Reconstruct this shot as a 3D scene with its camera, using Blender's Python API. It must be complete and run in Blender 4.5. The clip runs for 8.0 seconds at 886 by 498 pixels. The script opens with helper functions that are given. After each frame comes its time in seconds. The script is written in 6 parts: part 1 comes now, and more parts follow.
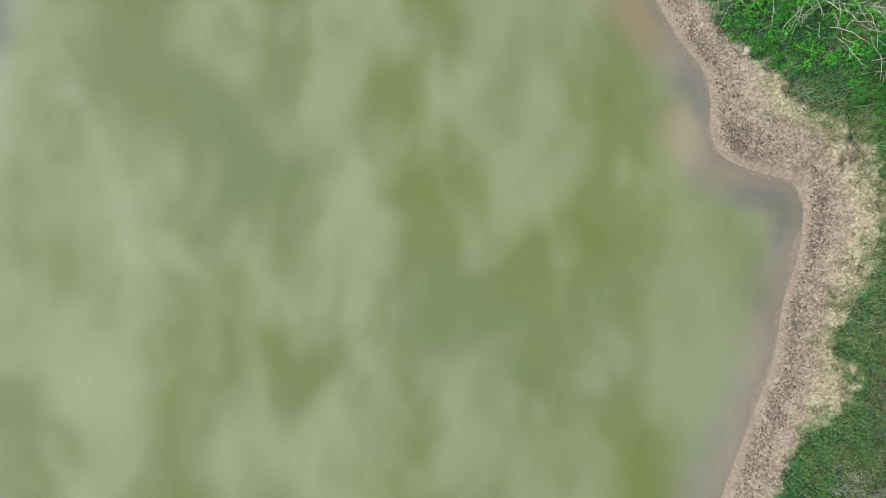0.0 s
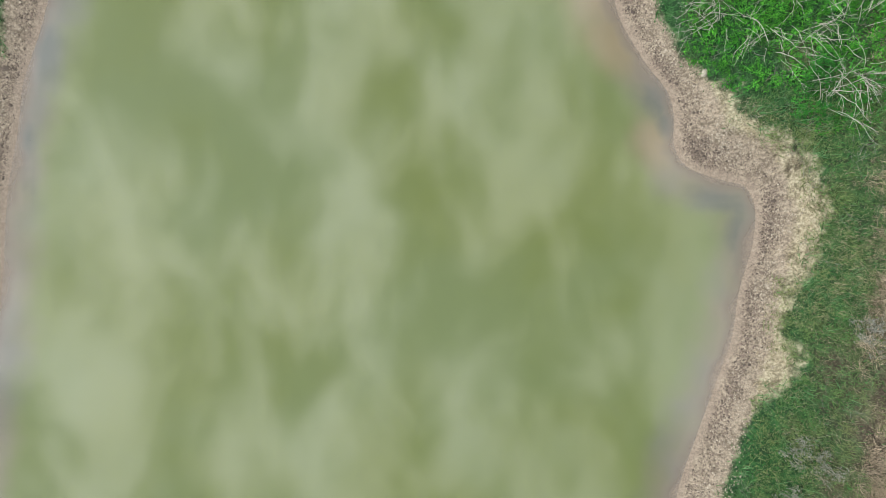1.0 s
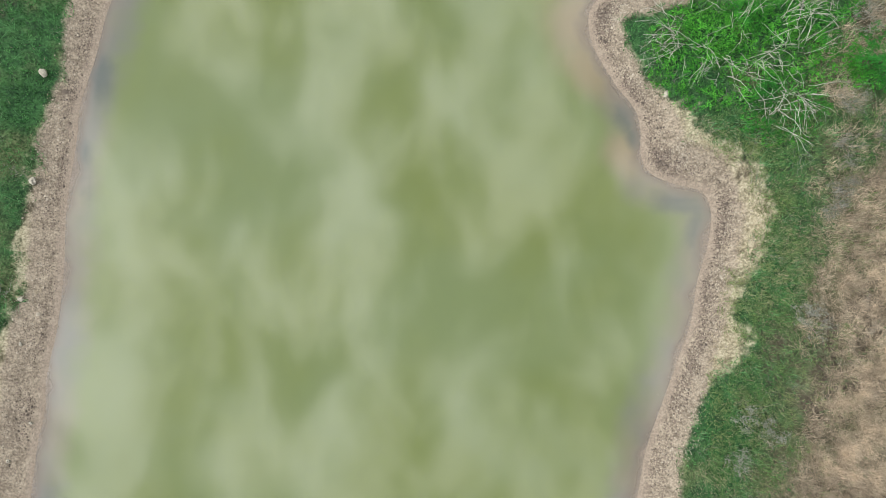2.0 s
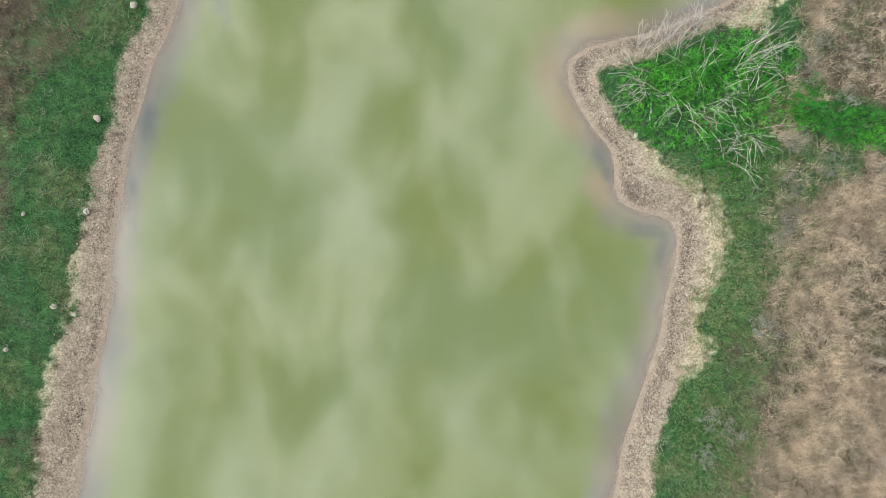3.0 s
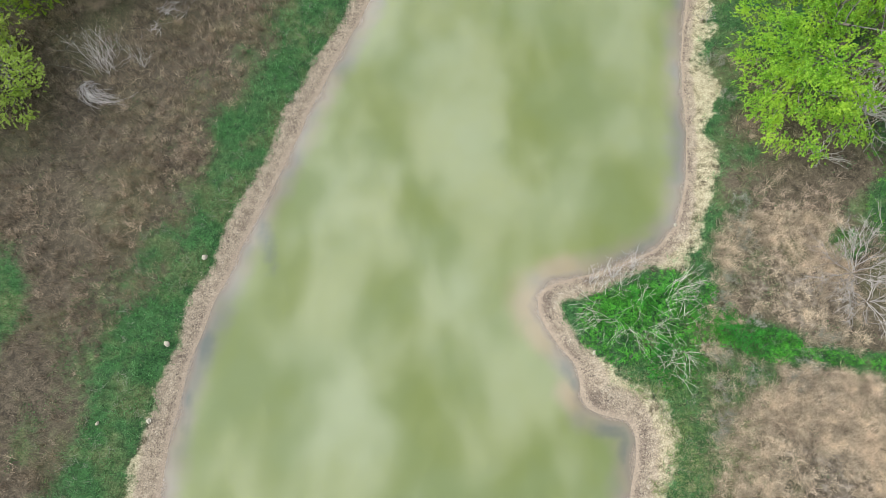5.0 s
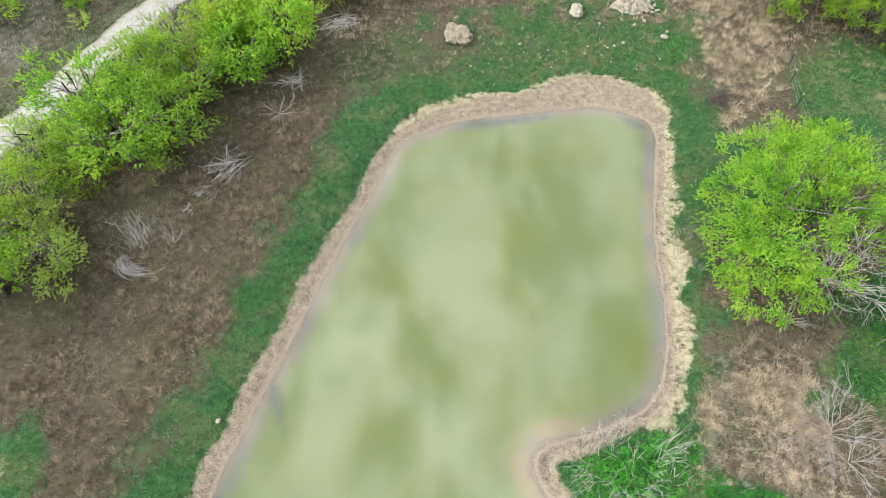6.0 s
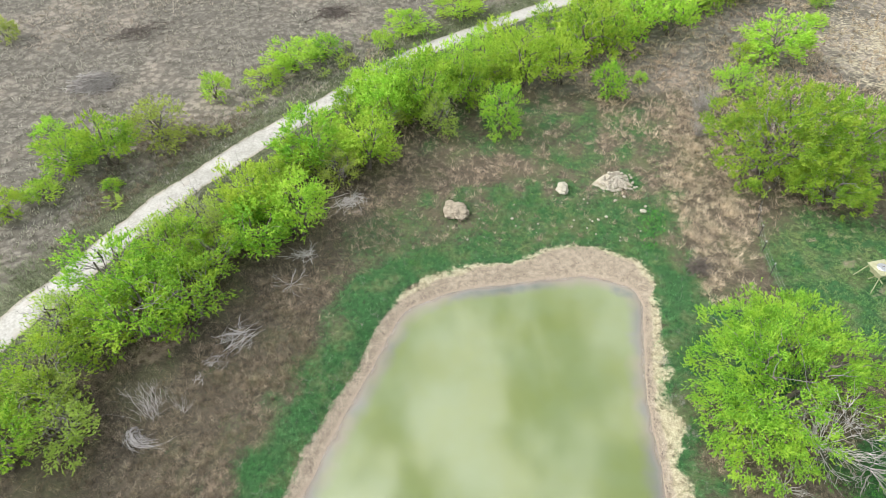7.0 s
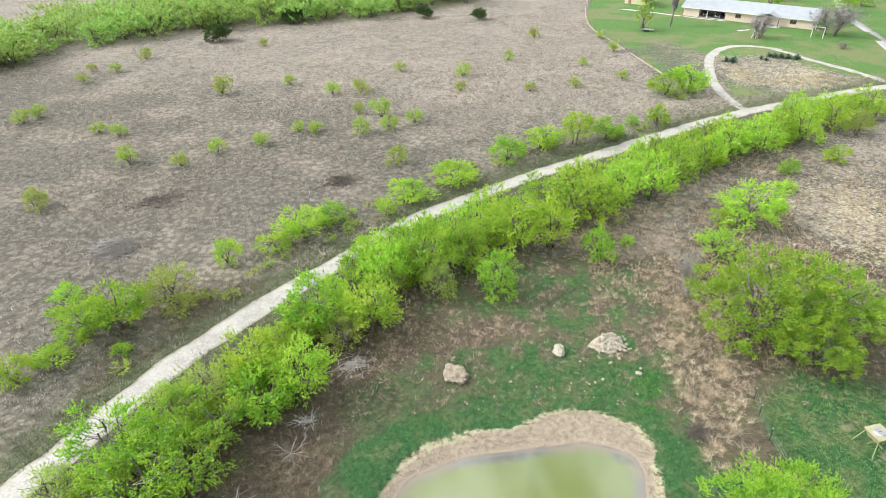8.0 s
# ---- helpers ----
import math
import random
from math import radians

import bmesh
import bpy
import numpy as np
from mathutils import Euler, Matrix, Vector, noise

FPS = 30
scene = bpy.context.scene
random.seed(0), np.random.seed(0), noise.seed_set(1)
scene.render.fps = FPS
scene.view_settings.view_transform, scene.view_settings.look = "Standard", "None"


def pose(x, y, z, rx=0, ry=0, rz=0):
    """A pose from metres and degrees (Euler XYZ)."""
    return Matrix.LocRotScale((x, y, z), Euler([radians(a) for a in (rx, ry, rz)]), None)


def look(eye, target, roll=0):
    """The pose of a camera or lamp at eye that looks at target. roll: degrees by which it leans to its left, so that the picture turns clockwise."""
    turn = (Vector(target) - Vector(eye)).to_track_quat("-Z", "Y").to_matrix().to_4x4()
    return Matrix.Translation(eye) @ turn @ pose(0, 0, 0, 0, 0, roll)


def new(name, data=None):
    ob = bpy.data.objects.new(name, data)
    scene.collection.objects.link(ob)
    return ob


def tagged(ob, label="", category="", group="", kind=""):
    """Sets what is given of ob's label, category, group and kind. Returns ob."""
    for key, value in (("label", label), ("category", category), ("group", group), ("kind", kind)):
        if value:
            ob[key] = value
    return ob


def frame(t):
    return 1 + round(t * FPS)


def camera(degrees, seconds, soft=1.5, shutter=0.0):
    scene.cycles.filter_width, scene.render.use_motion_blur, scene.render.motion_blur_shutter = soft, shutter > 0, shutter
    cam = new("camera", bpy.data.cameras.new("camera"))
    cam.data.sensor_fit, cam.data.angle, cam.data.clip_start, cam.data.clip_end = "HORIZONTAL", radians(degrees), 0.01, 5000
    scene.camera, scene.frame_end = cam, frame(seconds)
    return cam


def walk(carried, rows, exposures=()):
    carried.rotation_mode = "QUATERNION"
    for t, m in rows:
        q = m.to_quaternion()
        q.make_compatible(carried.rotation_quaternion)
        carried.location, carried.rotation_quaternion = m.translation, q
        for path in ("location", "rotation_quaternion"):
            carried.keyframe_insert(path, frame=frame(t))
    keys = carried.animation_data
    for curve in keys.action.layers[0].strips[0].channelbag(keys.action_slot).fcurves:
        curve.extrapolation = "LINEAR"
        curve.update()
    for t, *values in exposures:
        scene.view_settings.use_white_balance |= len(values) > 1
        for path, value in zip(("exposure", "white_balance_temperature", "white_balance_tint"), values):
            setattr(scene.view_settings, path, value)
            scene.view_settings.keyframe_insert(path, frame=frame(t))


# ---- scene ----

# ============ camera and its climb ============
cam = camera(72.0, 8.0, soft=0.6, shutter=0.0)
# seconds, eye, turn about the vertical, tilt up from straight down, roll
PATH = [
    (0.0, (0.00, 0.00, 16.29), 1.08, -0.04, 0.31),
    (0.5, (-0.01, 0.00, 17.45), 0.78, 0.01, 0.17),
    (1.0, (0.01, -0.03, 18.73), 0.61, -0.01, 0.12),
    (1.5, (0.04, -0.10, 20.21), 0.51, -0.02, 0.12),
    (1.7, (0.04, -0.13, 20.84), 0.47, -0.01, 0.11),
    (2.8, (0.02, -0.16, 24.27), 0.38, 1.10, 0.10),
    (3.0, (0.03, -0.15, 24.95), 0.33, 1.99, 0.09),
    (3.5, (0.05, -0.09, 26.61), 0.23, 4.52, 0.09),
    (4.0, (0.06, -0.05, 28.24), 0.09, 7.84, 0.10),
    (4.5, (0.07, 0.06, 29.88), -0.08, 13.03, 0.12),
    (4.7, (0.08, 0.15, 30.52), -0.17, 15.36, 0.10),
    (5.8, (-0.05, 0.54, 34.43), -0.67, 29.08, 0.13),
    (6.0, (-0.03, 0.54, 35.09), -0.65, 31.71, 0.08),
    (6.5, (-0.02, 0.51, 36.71), -0.61, 38.37, -0.18),
    (7.0, (0.02, 0.37, 38.30), -0.63, 45.11, -0.45),
    (7.5, (0.02, 0.17, 39.81), -0.74, 51.79, -0.55),
    (8.0, (-0.03, -0.01, 41.40), -0.90, 58.29, -0.61),
]
walk(cam, [(t, pose(*eye, tilt, 0, turn) @ pose(0, 0, 0, 0, 0, roll)) for t, eye, turn, tilt, roll in PATH],
     exposures=[(0.0, -0.54), (1.5, -0.43), (3.0, -0.32), (4.5, -0.18), (6.0, 0.04), (7.5, 0.19), (8.0, 0.20)])

# ============ world and sun ============
SUN_FROM = Vector((-1.25, 0.10, 1.0)).normalized()
world = bpy.data.worlds.new("sky")
scene.world = world
world.use_nodes = True
wt = world.node_tree
wt.nodes.clear()
w_out = wt.nodes.new("ShaderNodeOutputWorld")
w_bg = wt.nodes.new("ShaderNodeBackground")
w_bg.inputs["Strength"].default_value = 0.115
w_sky = wt.nodes.new("ShaderNodeTexSky")
w_sky.sky_type = "NISHITA"
w_sky.sun_disc = False
w_sky.sun_elevation = math.asin(SUN_FROM.z)
w_sky.sun_rotation = math.atan2(SUN_FROM.x, SUN_FROM.y)
w_co = wt.nodes.new("ShaderNodeTexCoord")
w_sep = wt.nodes.new("ShaderNodeSeparateXYZ")
w_add = wt.nodes.new("ShaderNodeMath")
w_add.operation = "ADD"
w_add.inputs[1].default_value = 0.22
w_abs = wt.nodes.new("ShaderNodeMath")
w_abs.operation = "ABSOLUTE"
w_div = wt.nodes.new("ShaderNodeVectorMath")
w_div.operation = "DIVIDE"
w_com = wt.nodes.new("ShaderNodeCombineXYZ")
w_noi = wt.nodes.new("ShaderNodeTexNoise")
w_noi.inputs["Scale"].default_value = 8.5
w_noi.inputs["Detail"].default_value = 4.0
w_noi.inputs["Roughness"].default_value = 0.56
w_noi.inputs["Distortion"].default_value = 0.3
w_map = wt.nodes.new("ShaderNodeMapping")
w_map.inputs["Location"].default_value = (3.1, 1.7, 0.0)
w_map.inputs["Rotation"].default_value = (0, 0, radians(35))
w_map.inputs["Scale"].default_value = (1.0, 0.6, 1.0)
w_ramp = wt.nodes.new("ShaderNodeMapRange")
w_ramp.interpolation_type = "SMOOTHSTEP"
w_ramp.inputs["From Min"].default_value = 0.36
w_ramp.inputs["From Max"].default_value = 0.66
w_ramp.inputs["To Min"].default_value = 0.17
w_ramp.inputs["To Max"].default_value = 1.0
w_mix = wt.nodes.new("ShaderNodeMix")
w_mix.data_type = "RGBA"
L = wt.links.new
# cloud is brighter towards the sun
w_dot = wt.nodes.new("ShaderNodeVectorMath")
w_dot.operation = "DOT_PRODUCT"
w_dot.inputs[1].default_value = SUN_FROM
w_lit = wt.nodes.new("ShaderNodeMath")
w_lit.operation = "MULTIPLY_ADD"
w_lit.inputs[1].default_value, w_lit.inputs[2].default_value = 14.0, 9.2
w_cloud = wt.nodes.new("ShaderNodeCombineColor")
L(w_co.outputs["Generated"], w_dot.inputs[0])
L(w_dot.outputs["Value"], w_lit.inputs[0])
for k, tint in enumerate((0.99, 1.0, 1.01)):
    w_tint = wt.nodes.new("ShaderNodeMath")
    w_tint.operation = "MULTIPLY"
    w_tint.inputs[1].default_value = tint
    L(w_lit.outputs[0], w_tint.inputs[0])
    L(w_tint.outputs[0], w_cloud.inputs[k])
L(w_cloud.outputs[0], w_mix.inputs["B"])
L(w_co.outputs["Generated"], w_sep.inputs[0])
L(w_sep.outputs["Z"], w_abs.inputs[0])
L(w_abs.outputs[0], w_add.inputs[0])
for k in range(3):
    L(w_add.outputs[0], w_com.inputs[k])
L(w_co.outputs["Generated"], w_div.inputs[0])
L(w_com.outputs[0], w_div.inputs[1])
L(w_div.outputs[0], w_map.inputs[0])
L(w_map.outputs[0], w_noi.inputs["Vector"])
w_low = wt.nodes.new("ShaderNodeMapRange")
w_low.inputs["From Min"].default_value, w_low.inputs["From Max"].default_value = 0.80, 0.35
w_low.inputs["To Min"].default_value, w_low.inputs["To Max"].default_value = 0.0, 0.16
w_sum = wt.nodes.new("ShaderNodeMath")
w_sum.operation = "ADD"
L(w_abs.outputs[0], w_low.inputs["Value"])
L(w_noi.outputs["Fac"], w_sum.inputs[0])
L(w_low.outputs[0], w_sum.inputs[1])
L(w_sum.outputs[0], w_ramp.inputs["Value"])
L(w_ramp.outputs[0], w_mix.inputs["Factor"])
L(w_sky.outputs[0], w_mix.inputs["A"])
L(w_mix.outputs["Result"], w_bg.inputs["Color"])
L(w_bg.outputs[0], w_out.inputs[0])

sun = new("sun", bpy.data.lights.new("sun", "SUN"))
sun.data.energy, sun.data.angle, sun.data.color = 2.3, radians(10), (1.0, 0.95, 0.86)
sun.matrix_world = look(SUN_FROM * 50, (0, 0, 0))


# ============ materials ============
def start_mat(name):
    m = bpy.data.materials.new(name)
    m.use_nodes = True
    nt = m.node_tree
    return m, nt, nt.nodes["Principled BSDF"]


def nd(nt, kind, **props):
    n = nt.nodes.new("ShaderNode" + kind)
    for k, v in props.items():
        setattr(n, k, v)
    return n


def put(nt, socket, value):
    if hasattr(value, "is_output"):
        nt.links.new(value, socket)
    else:
        socket.default_value = value


def noise_at(nt, scale, detail=3.0, rough=0.55, vec=None):
    n = nd(nt, "TexNoise")
    n.inputs["Scale"].default_value, n.inputs["Detail"].default_value, n.inputs["Roughness"].default_value = scale, detail, rough
    if vec is None:
        vec = nd(nt, "NewGeometry").outputs["Position"]
    nt.links.new(vec, n.inputs["Vector"])
    return n.outputs["Fac"]


def step(nt, value, lo, hi, a=0.0, b=1.0):
    n = nd(nt, "MapRange", interpolation_type="SMOOTHSTEP")
    put(nt, n.inputs["Value"], value)
    n.inputs["From Min"].default_value, n.inputs["From Max"].default_value = lo, hi
    n.inputs["To Min"].default_value, n.inputs["To Max"].default_value = a, b
    return n.outputs[0]


def math2(nt, op, a, b):
    n = nd(nt, "Math", operation=op)
    put(nt, n.inputs[0], a)
    put(nt, n.inputs[1], b)
    return n.outputs[0]


def mix(nt, fac, a, b, blend="MIX"):
    n = nd(nt, "Mix", data_type="RGBA", blend_type=blend)
    put(nt, n.inputs["Factor"], fac)
    for key, v in (("A", a), ("B", b)):
        put(nt, n.inputs[key], v if hasattr(v, "is_output") else (*v, 1))
    return n.outputs["Result"]


def attr(nt, name):
    return nd(nt, "Attribute", attribute_name=name).outputs["Fac"]


def bump(nt, bsdf, height, strength=0.4, distance=0.03):
    b = nd(nt, "Bump")
    b.inputs["Strength"].default_value, b.inputs["Distance"].default_value = strength, distance
    nt.links.new(height, b.inputs["Height"])
    nt.links.new(b.outputs[0], bsdf.inputs["Normal"])


def plain(name, a, b, scale=6.0, rough=0.8, metal=0.0, bumps=0.2, stain=None):
    """Two tones of one surface, mottled at a fine and a coarse scale."""
    m, nt, bs = start_mat(name)
    vec = nd(nt, "TexCoord").outputs["Object"]
    fine, coarse = noise_at(nt, scale, 4, 0.6, vec), noise_at(nt, scale * 0.13, 2, 0.5, vec)
    f = math2(nt, "ADD", math2(nt, "MULTIPLY", fine, 0.6), math2(nt, "MULTIPLY", coarse, 0.4))
    col = mix(nt, step(nt, f, 0.35, 0.65), a, b)
    if stain:
        col = mix(nt, step(nt, coarse, 0.52, 0.7, 0, 0.7), col, stain)
    put(nt, bs.inputs["Base Color"], col)
    bs.inputs["Roughness"].default_value, bs.inputs["Metallic"].default_value = rough, metal
    bump(nt, bs, fine, bumps, 0.02)
    return m


def leafy(name, a, b, c, glow=0.35, coarse=0.5, clump=None):
    """Thin leaves or blades: each piece has its own tone, and some light comes through."""
    m, nt, bs = start_mat(name)
    geo = nd(nt, "NewGeometry")
    rnd = geo.outputs["Random Per Island"]
    big = noise_at(nt, coarse, 2, 0.5, geo.outputs["Position"])
    col = mix(nt, rnd, a, b)
    col = mix(nt, step(nt, big, 0.4, 0.7, 0, 0.75), col, c)
    if clump:
        size, low, high = clump
        tone = step(nt, noise_at(nt, size, 3, 0.6, geo.outputs["Position"]), 0.34, 0.66, low, high)
        grey = nd(nt, "CombineXYZ")
        for k in range(3):
            nt.links.new(tone, grey.inputs[k])
        col = mix(nt, 1.0, col, grey.outputs[0], "MULTIPLY")
    hue = nd(nt, "HueSaturation")
    obj = nd(nt, "ObjectInfo").outputs["Random"]
    put(nt, hue.inputs["Hue"], step(nt, obj, 0, 1, 0.49, 0.51))
    put(nt, hue.inputs["Value"], step(nt, obj, 0, 1, 0.92, 1.12))
    put(nt, hue.inputs["Color"], col)
    put(nt, bs.inputs["Base Color"], hue.outputs[0])
    bs.inputs["Roughness"].default_value = 0.6
    bs.inputs["Specular IOR Level"].default_value = 0.12
    tr = nd(nt, "BsdfTranslucent")
    nt.links.new(hue.outputs[0], tr.inputs["Color"])
    ms = nd(nt, "MixShader")
    ms.inputs[0].default_value = glow
    nt.links.new(bs.outputs[0], ms.inputs[1])
    nt.links.new(tr.outputs[0], ms.inputs[2])
    nt.links.new(ms.outputs[0], nt.nodes["Material Output"].inputs[0])
    return m


M_LEAF = leafy("mesquite_leaf", (0.13, 0.30, 0.045), (0.43, 0.69, 0.085), (0.54, 0.71, 0.09), 0.48, 0.75)
# yellower leaf of the row, brightened and blued by a little painted haze
M_LEAF_LIME = leafy("lime_leaf", (0.22, 0.42, 0.05), (0.54, 0.77, 0.11), (0.61, 0.78, 0.12), 0.48, 0.6)
# far thicket: distance haze is put into this paler, bluer leaf colour
M_LEAF_FAR = leafy("hazy_thicket_leaf", (0.27, 0.44, 0.11), (0.47, 0.66, 0.21), (0.48, 0.63, 0.18), 0.45, 0.3)
M_LEAF_PALE = leafy("sparse_leaf", (0.30, 0.43, 0.08), (0.55, 0.67, 0.17), (0.46, 0.58, 0.12), 0.45, 0.6)
M_LEAF_DARK = leafy("cedar_leaf", (0.05, 0.11, 0.03), (0.09, 0.17, 0.04), (0.06, 0.12, 0.04), 0.25, 0.5)
M_WEED = leafy("weed_leaf", (0.04, 0.20, 0.03), (0.20, 0.60, 0.07), (0.05, 0.25, 0.05), 0.35, 0.55, (1.4, 0.6, 1.2))
M_GRASS = leafy("green_grass", (0.022, 0.10, 0.035), (0.11, 0.35, 0.10), (0.17, 0.235, 0.12), 0.3, 0.4, (2.2, 0.6, 1.3))
M_BLADE = leafy("long_green_blade", (0.04, 0.16, 0.05), (0.22, 0.46, 0.19), (0.20, 0.34, 0.15), 0.3, 0.5)
M_OLIVE_GRASS = leafy("olive_grass", (0.07, 0.085, 0.035), (0.42, 0.42, 0.25), (0.20, 0.25, 0.11), 0.25, 0.5, (1.5, 0.65, 1.25))
M_LAWN = leafy("lawn_grass", (0.07, 0.17, 0.05), (0.25, 0.42, 0.14), (0.33, 0.36, 0.17), 0.3, 0.3)
M_DRY = leafy("dry_grass", (0.07, 0.060, 0.043), (0.56, 0.475, 0.355), (0.30, 0.26, 0.165), 0.25, 0.25, (1.6, 0.6, 1.3))
M_TAN = leafy("tan_tussock", (0.18, 0.145, 0.105), (0.86, 0.72, 0.55), (0.60, 0.485, 0.365), 0.25, 0.4, (1.1, 0.7, 1.22))
M_FIELD = leafy("field_grass", (0.22, 0.215, 0.18), (0.50, 0.47, 0.40), (0.38, 0.345, 0.29), 0.2, 0.08, (0.9, 0.75, 1.2))
M_PALEFIELD = leafy("straw_grass", (0.38, 0.32, 0.22), (0.60, 0.52, 0.36), (0.45, 0.36, 0.26), 0.2, 0.1)
M_DRIFT = leafy("drift_grass", (0.36, 0.31, 0.26), (0.62, 0.55, 0.47), (0.48, 0.41, 0.35), 0.2, 0.1)
M_SAGE = leafy("grey_sage", (0.20, 0.22, 0.17), (0.42, 0.42, 0.37), (0.22, 0.24, 0.18), 0.2, 0.6)
M_VERGE = leafy("verge_leaf", (0.13, 0.16, 0.085), (0.36, 0.38, 0.25), (0.19, 0.22, 0.12), 0.2, 0.3)
M_BARK = plain("bark", (0.10, 0.085, 0.07), (0.22, 0.19, 0.165), 9, 0.9, 0, 0.5)
M_DEAD = plain("dead_wood", (0.27, 0.255, 0.24), (0.52, 0.49, 0.46), 12, 0.85, 0, 0.4)
M_DEAD_DARK = plain("grey_brush", (0.20, 0.185, 0.18), (0.40, 0.37, 0.37), 12, 0.9, 0, 0.4)
M_STALK = plain("dead_stalk", (0.48, 0.47, 0.40), (0.78, 0.77, 0.69), 14, 0.8, 0, 0.2)
M_ROCK = plain("pale_rock", (0.36, 0.335, 0.27), (0.55, 0.52, 0.43), 7, 0.9, 0, 0.6, (0.28, 0.25, 0.18))
M_CLAY = plain("tan_clay", (0.23, 0.195, 0.145), (0.44, 0.385, 0.30), 5, 0.95, 0, 0.9, (0.18, 0.145, 0.105))


def pebble_mat(name, a, b):
    m, nt, bs = start_mat(name)
    put(nt, bs.inputs["Base Color"], mix(nt, nd(nt, "NewGeometry").outputs["Random Per Island"], a, b))
    bs.inputs["Roughness"].default_value = 0.85
    return m


M_PEB_DARK = pebble_mat("dark_clod", (0.085, 0.068, 0.055), (0.28, 0.225, 0.18))
M_PEB_PALE = pebble_mat("pale_pebble", (0.26, 0.222, 0.17), (0.57, 0.505, 0.40))


def ground_mat():
    m, nt, bs = start_mat("earth_and_turf")
    pos = nd(nt, "NewGeometry").outputs["Position"]
    n_far, n_big, n_mid, n_fine = (noise_at(nt, s, d, 0.6, pos) for s, d in ((0.06, 3), (0.45, 3), (2.6, 4), (13.0, 4)))
    grit = nd(nt, "TexVoronoi")
    grit.inputs["Scale"].default_value = 11.0
    nt.links.new(pos, grit.inputs["Vector"])
    grain = math2(nt, "ADD", math2(nt, "MULTIPLY", n_mid, 0.5), math2(nt, "MULTIPLY", n_fine, 0.5))
    wob = math2(nt, "SUBTRACT", math2(nt, "ADD", math2(nt, "MULTIPLY", n_mid, 0.65), math2(nt, "MULTIPLY", n_big, 0.35)), 0.5)

    def zone(name, spread, lo=0.35, hi=0.65):
        return step(nt, math2(nt, "ADD", attr(nt, name), math2(nt, "MULTIPLY", wob, spread)), lo, hi)

    dry = mix(nt, step(nt, grain, 0.38, 0.62), (0.052, 0.043, 0.031), (0.175, 0.145, 0.102))
    dry = mix(nt, step(nt, n_big, 0.45, 0.65, 0, 0.5), dry, (0.165, 0.138, 0.10))
    dry = mix(nt, step(nt, noise_at(nt, 0.25, 3, 0.6, pos), 0.48, 0.66, 0, 0.5), dry, (0.13, 0.15, 0.07))
    lumps = noise_at(nt, 1.3, 3, 0.6, pos)
    field = mix(nt, step(nt, math2(nt, "ADD", math2(nt, "MULTIPLY", lumps, 0.6), math2(nt, "MULTIPLY", grain, 0.4)), 0.40, 0.60), (0.12, 0.11, 0.09), (0.245, 0.228, 0.19))
    field = mix(nt, step(nt, n_far, 0.47, 0.62, 0, 0.65), field, (0.38, 0.33, 0.27))
    # cell borders darkened: the shade between tufts is put into the colour
    tuft_gap = nd(nt, "TexVoronoi")
    tuft_gap.inputs["Scale"].default_value = 1.05
    nt.links.new(pos, tuft_gap.inputs["Vector"])
    field = mix(nt, step(nt, tuft_gap.outputs["Distance"], 0.38, 0.62, 0, 0.6), field, (0.085, 0.078, 0.062))
    green = mix(nt, step(nt, grain, 0.38, 0.62), (0.02, 0.065, 0.024), (0.06, 0.17, 0.055))
    green = mix(nt, step(nt, n_big, 0.44, 0.66, 0, 0.65), green, mix(nt, step(nt, grain, 0.4, 0.6), (0.085, 0.105, 0.045), (0.20, 0.215, 0.105)))
    lawn = mix(nt, step(nt, grain, 0.35, 0.65), (0.07, 0.17, 0.04), (0.14, 0.26, 0.07))
    lawn = mix(nt, step(nt, n_far, 0.46, 0.60, 0, 0.6), lawn, (0.24, 0.23, 0.12))
    straw = mix(nt, step(nt, grain, 0.38, 0.62), (0.33, 0.29, 0.185), (0.62, 0.56, 0.40))
    gravel = mix(nt, step(nt, grain, 0.36, 0.64), (0.22, 0.183, 0.138), (0.45, 0.38, 0.29))
    gravel = mix(nt, step(nt, grit.outputs["Distance"], 0.0, 0.22, 0.55, 0.0), gravel, (0.60, 0.52, 0.42))
    mud = mix(nt, n_mid, (0.31, 0.252, 0.195), (0.42, 0.345, 0.27))
    # dry ground takes a darker tone west of the pond
    dry = mix(nt, math2(nt, "MULTIPLY", zone("dark_west", 0.6), 0.42), dry, mix(nt, step(nt, grain, 0.38, 0.62), (0.035, 0.032, 0.024), (0.105, 0.09, 0.065)))
    col = mix(nt, zone("field", 0.3), dry, field)
    drift = mix(nt, step(nt, grain, 0.38, 0.62), (0.25, 0.22, 0.185), (0.48, 0.425, 0.365))
    col = mix(nt, math2(nt, "MULTIPLY", zone("bleach", 2.8, 0.3, 0.95), 0.85), col, drift)
    scrub = mix(nt, step(nt, grain, 0.38, 0.62), (0.055, 0.065, 0.034), (0.16, 0.19, 0.10))
    col = mix(nt, math2(nt, "MULTIPLY", zone("verge", 1.6, 0.3, 0.8), 0.85), col, scrub)
    col = mix(nt, zone("green", 1.5, 0.22, 0.85), col, green)
    col = mix(nt, zone("lawn", 0.25), col, lawn)
    col = mix(nt, math2(nt, "MULTIPLY", zone("straw", 3.2, 0.35, 1.0), 0.85), col, straw)
    col = mix(nt, math2(nt, "MULTIPLY", zone("bare", 2.0, 0.4, 1.0), 0.7), col, (0.36, 0.285, 0.215))
    col = mix(nt, zone("gravel", 1.3, 0.25, 0.75), col, gravel)
    wet = step(nt, math2(nt, "ADD", attr(nt, "shore"), math2(nt, "MULTIPLY", wob, 0.9)), 0.05, 0.42, 0.9, 0.0)
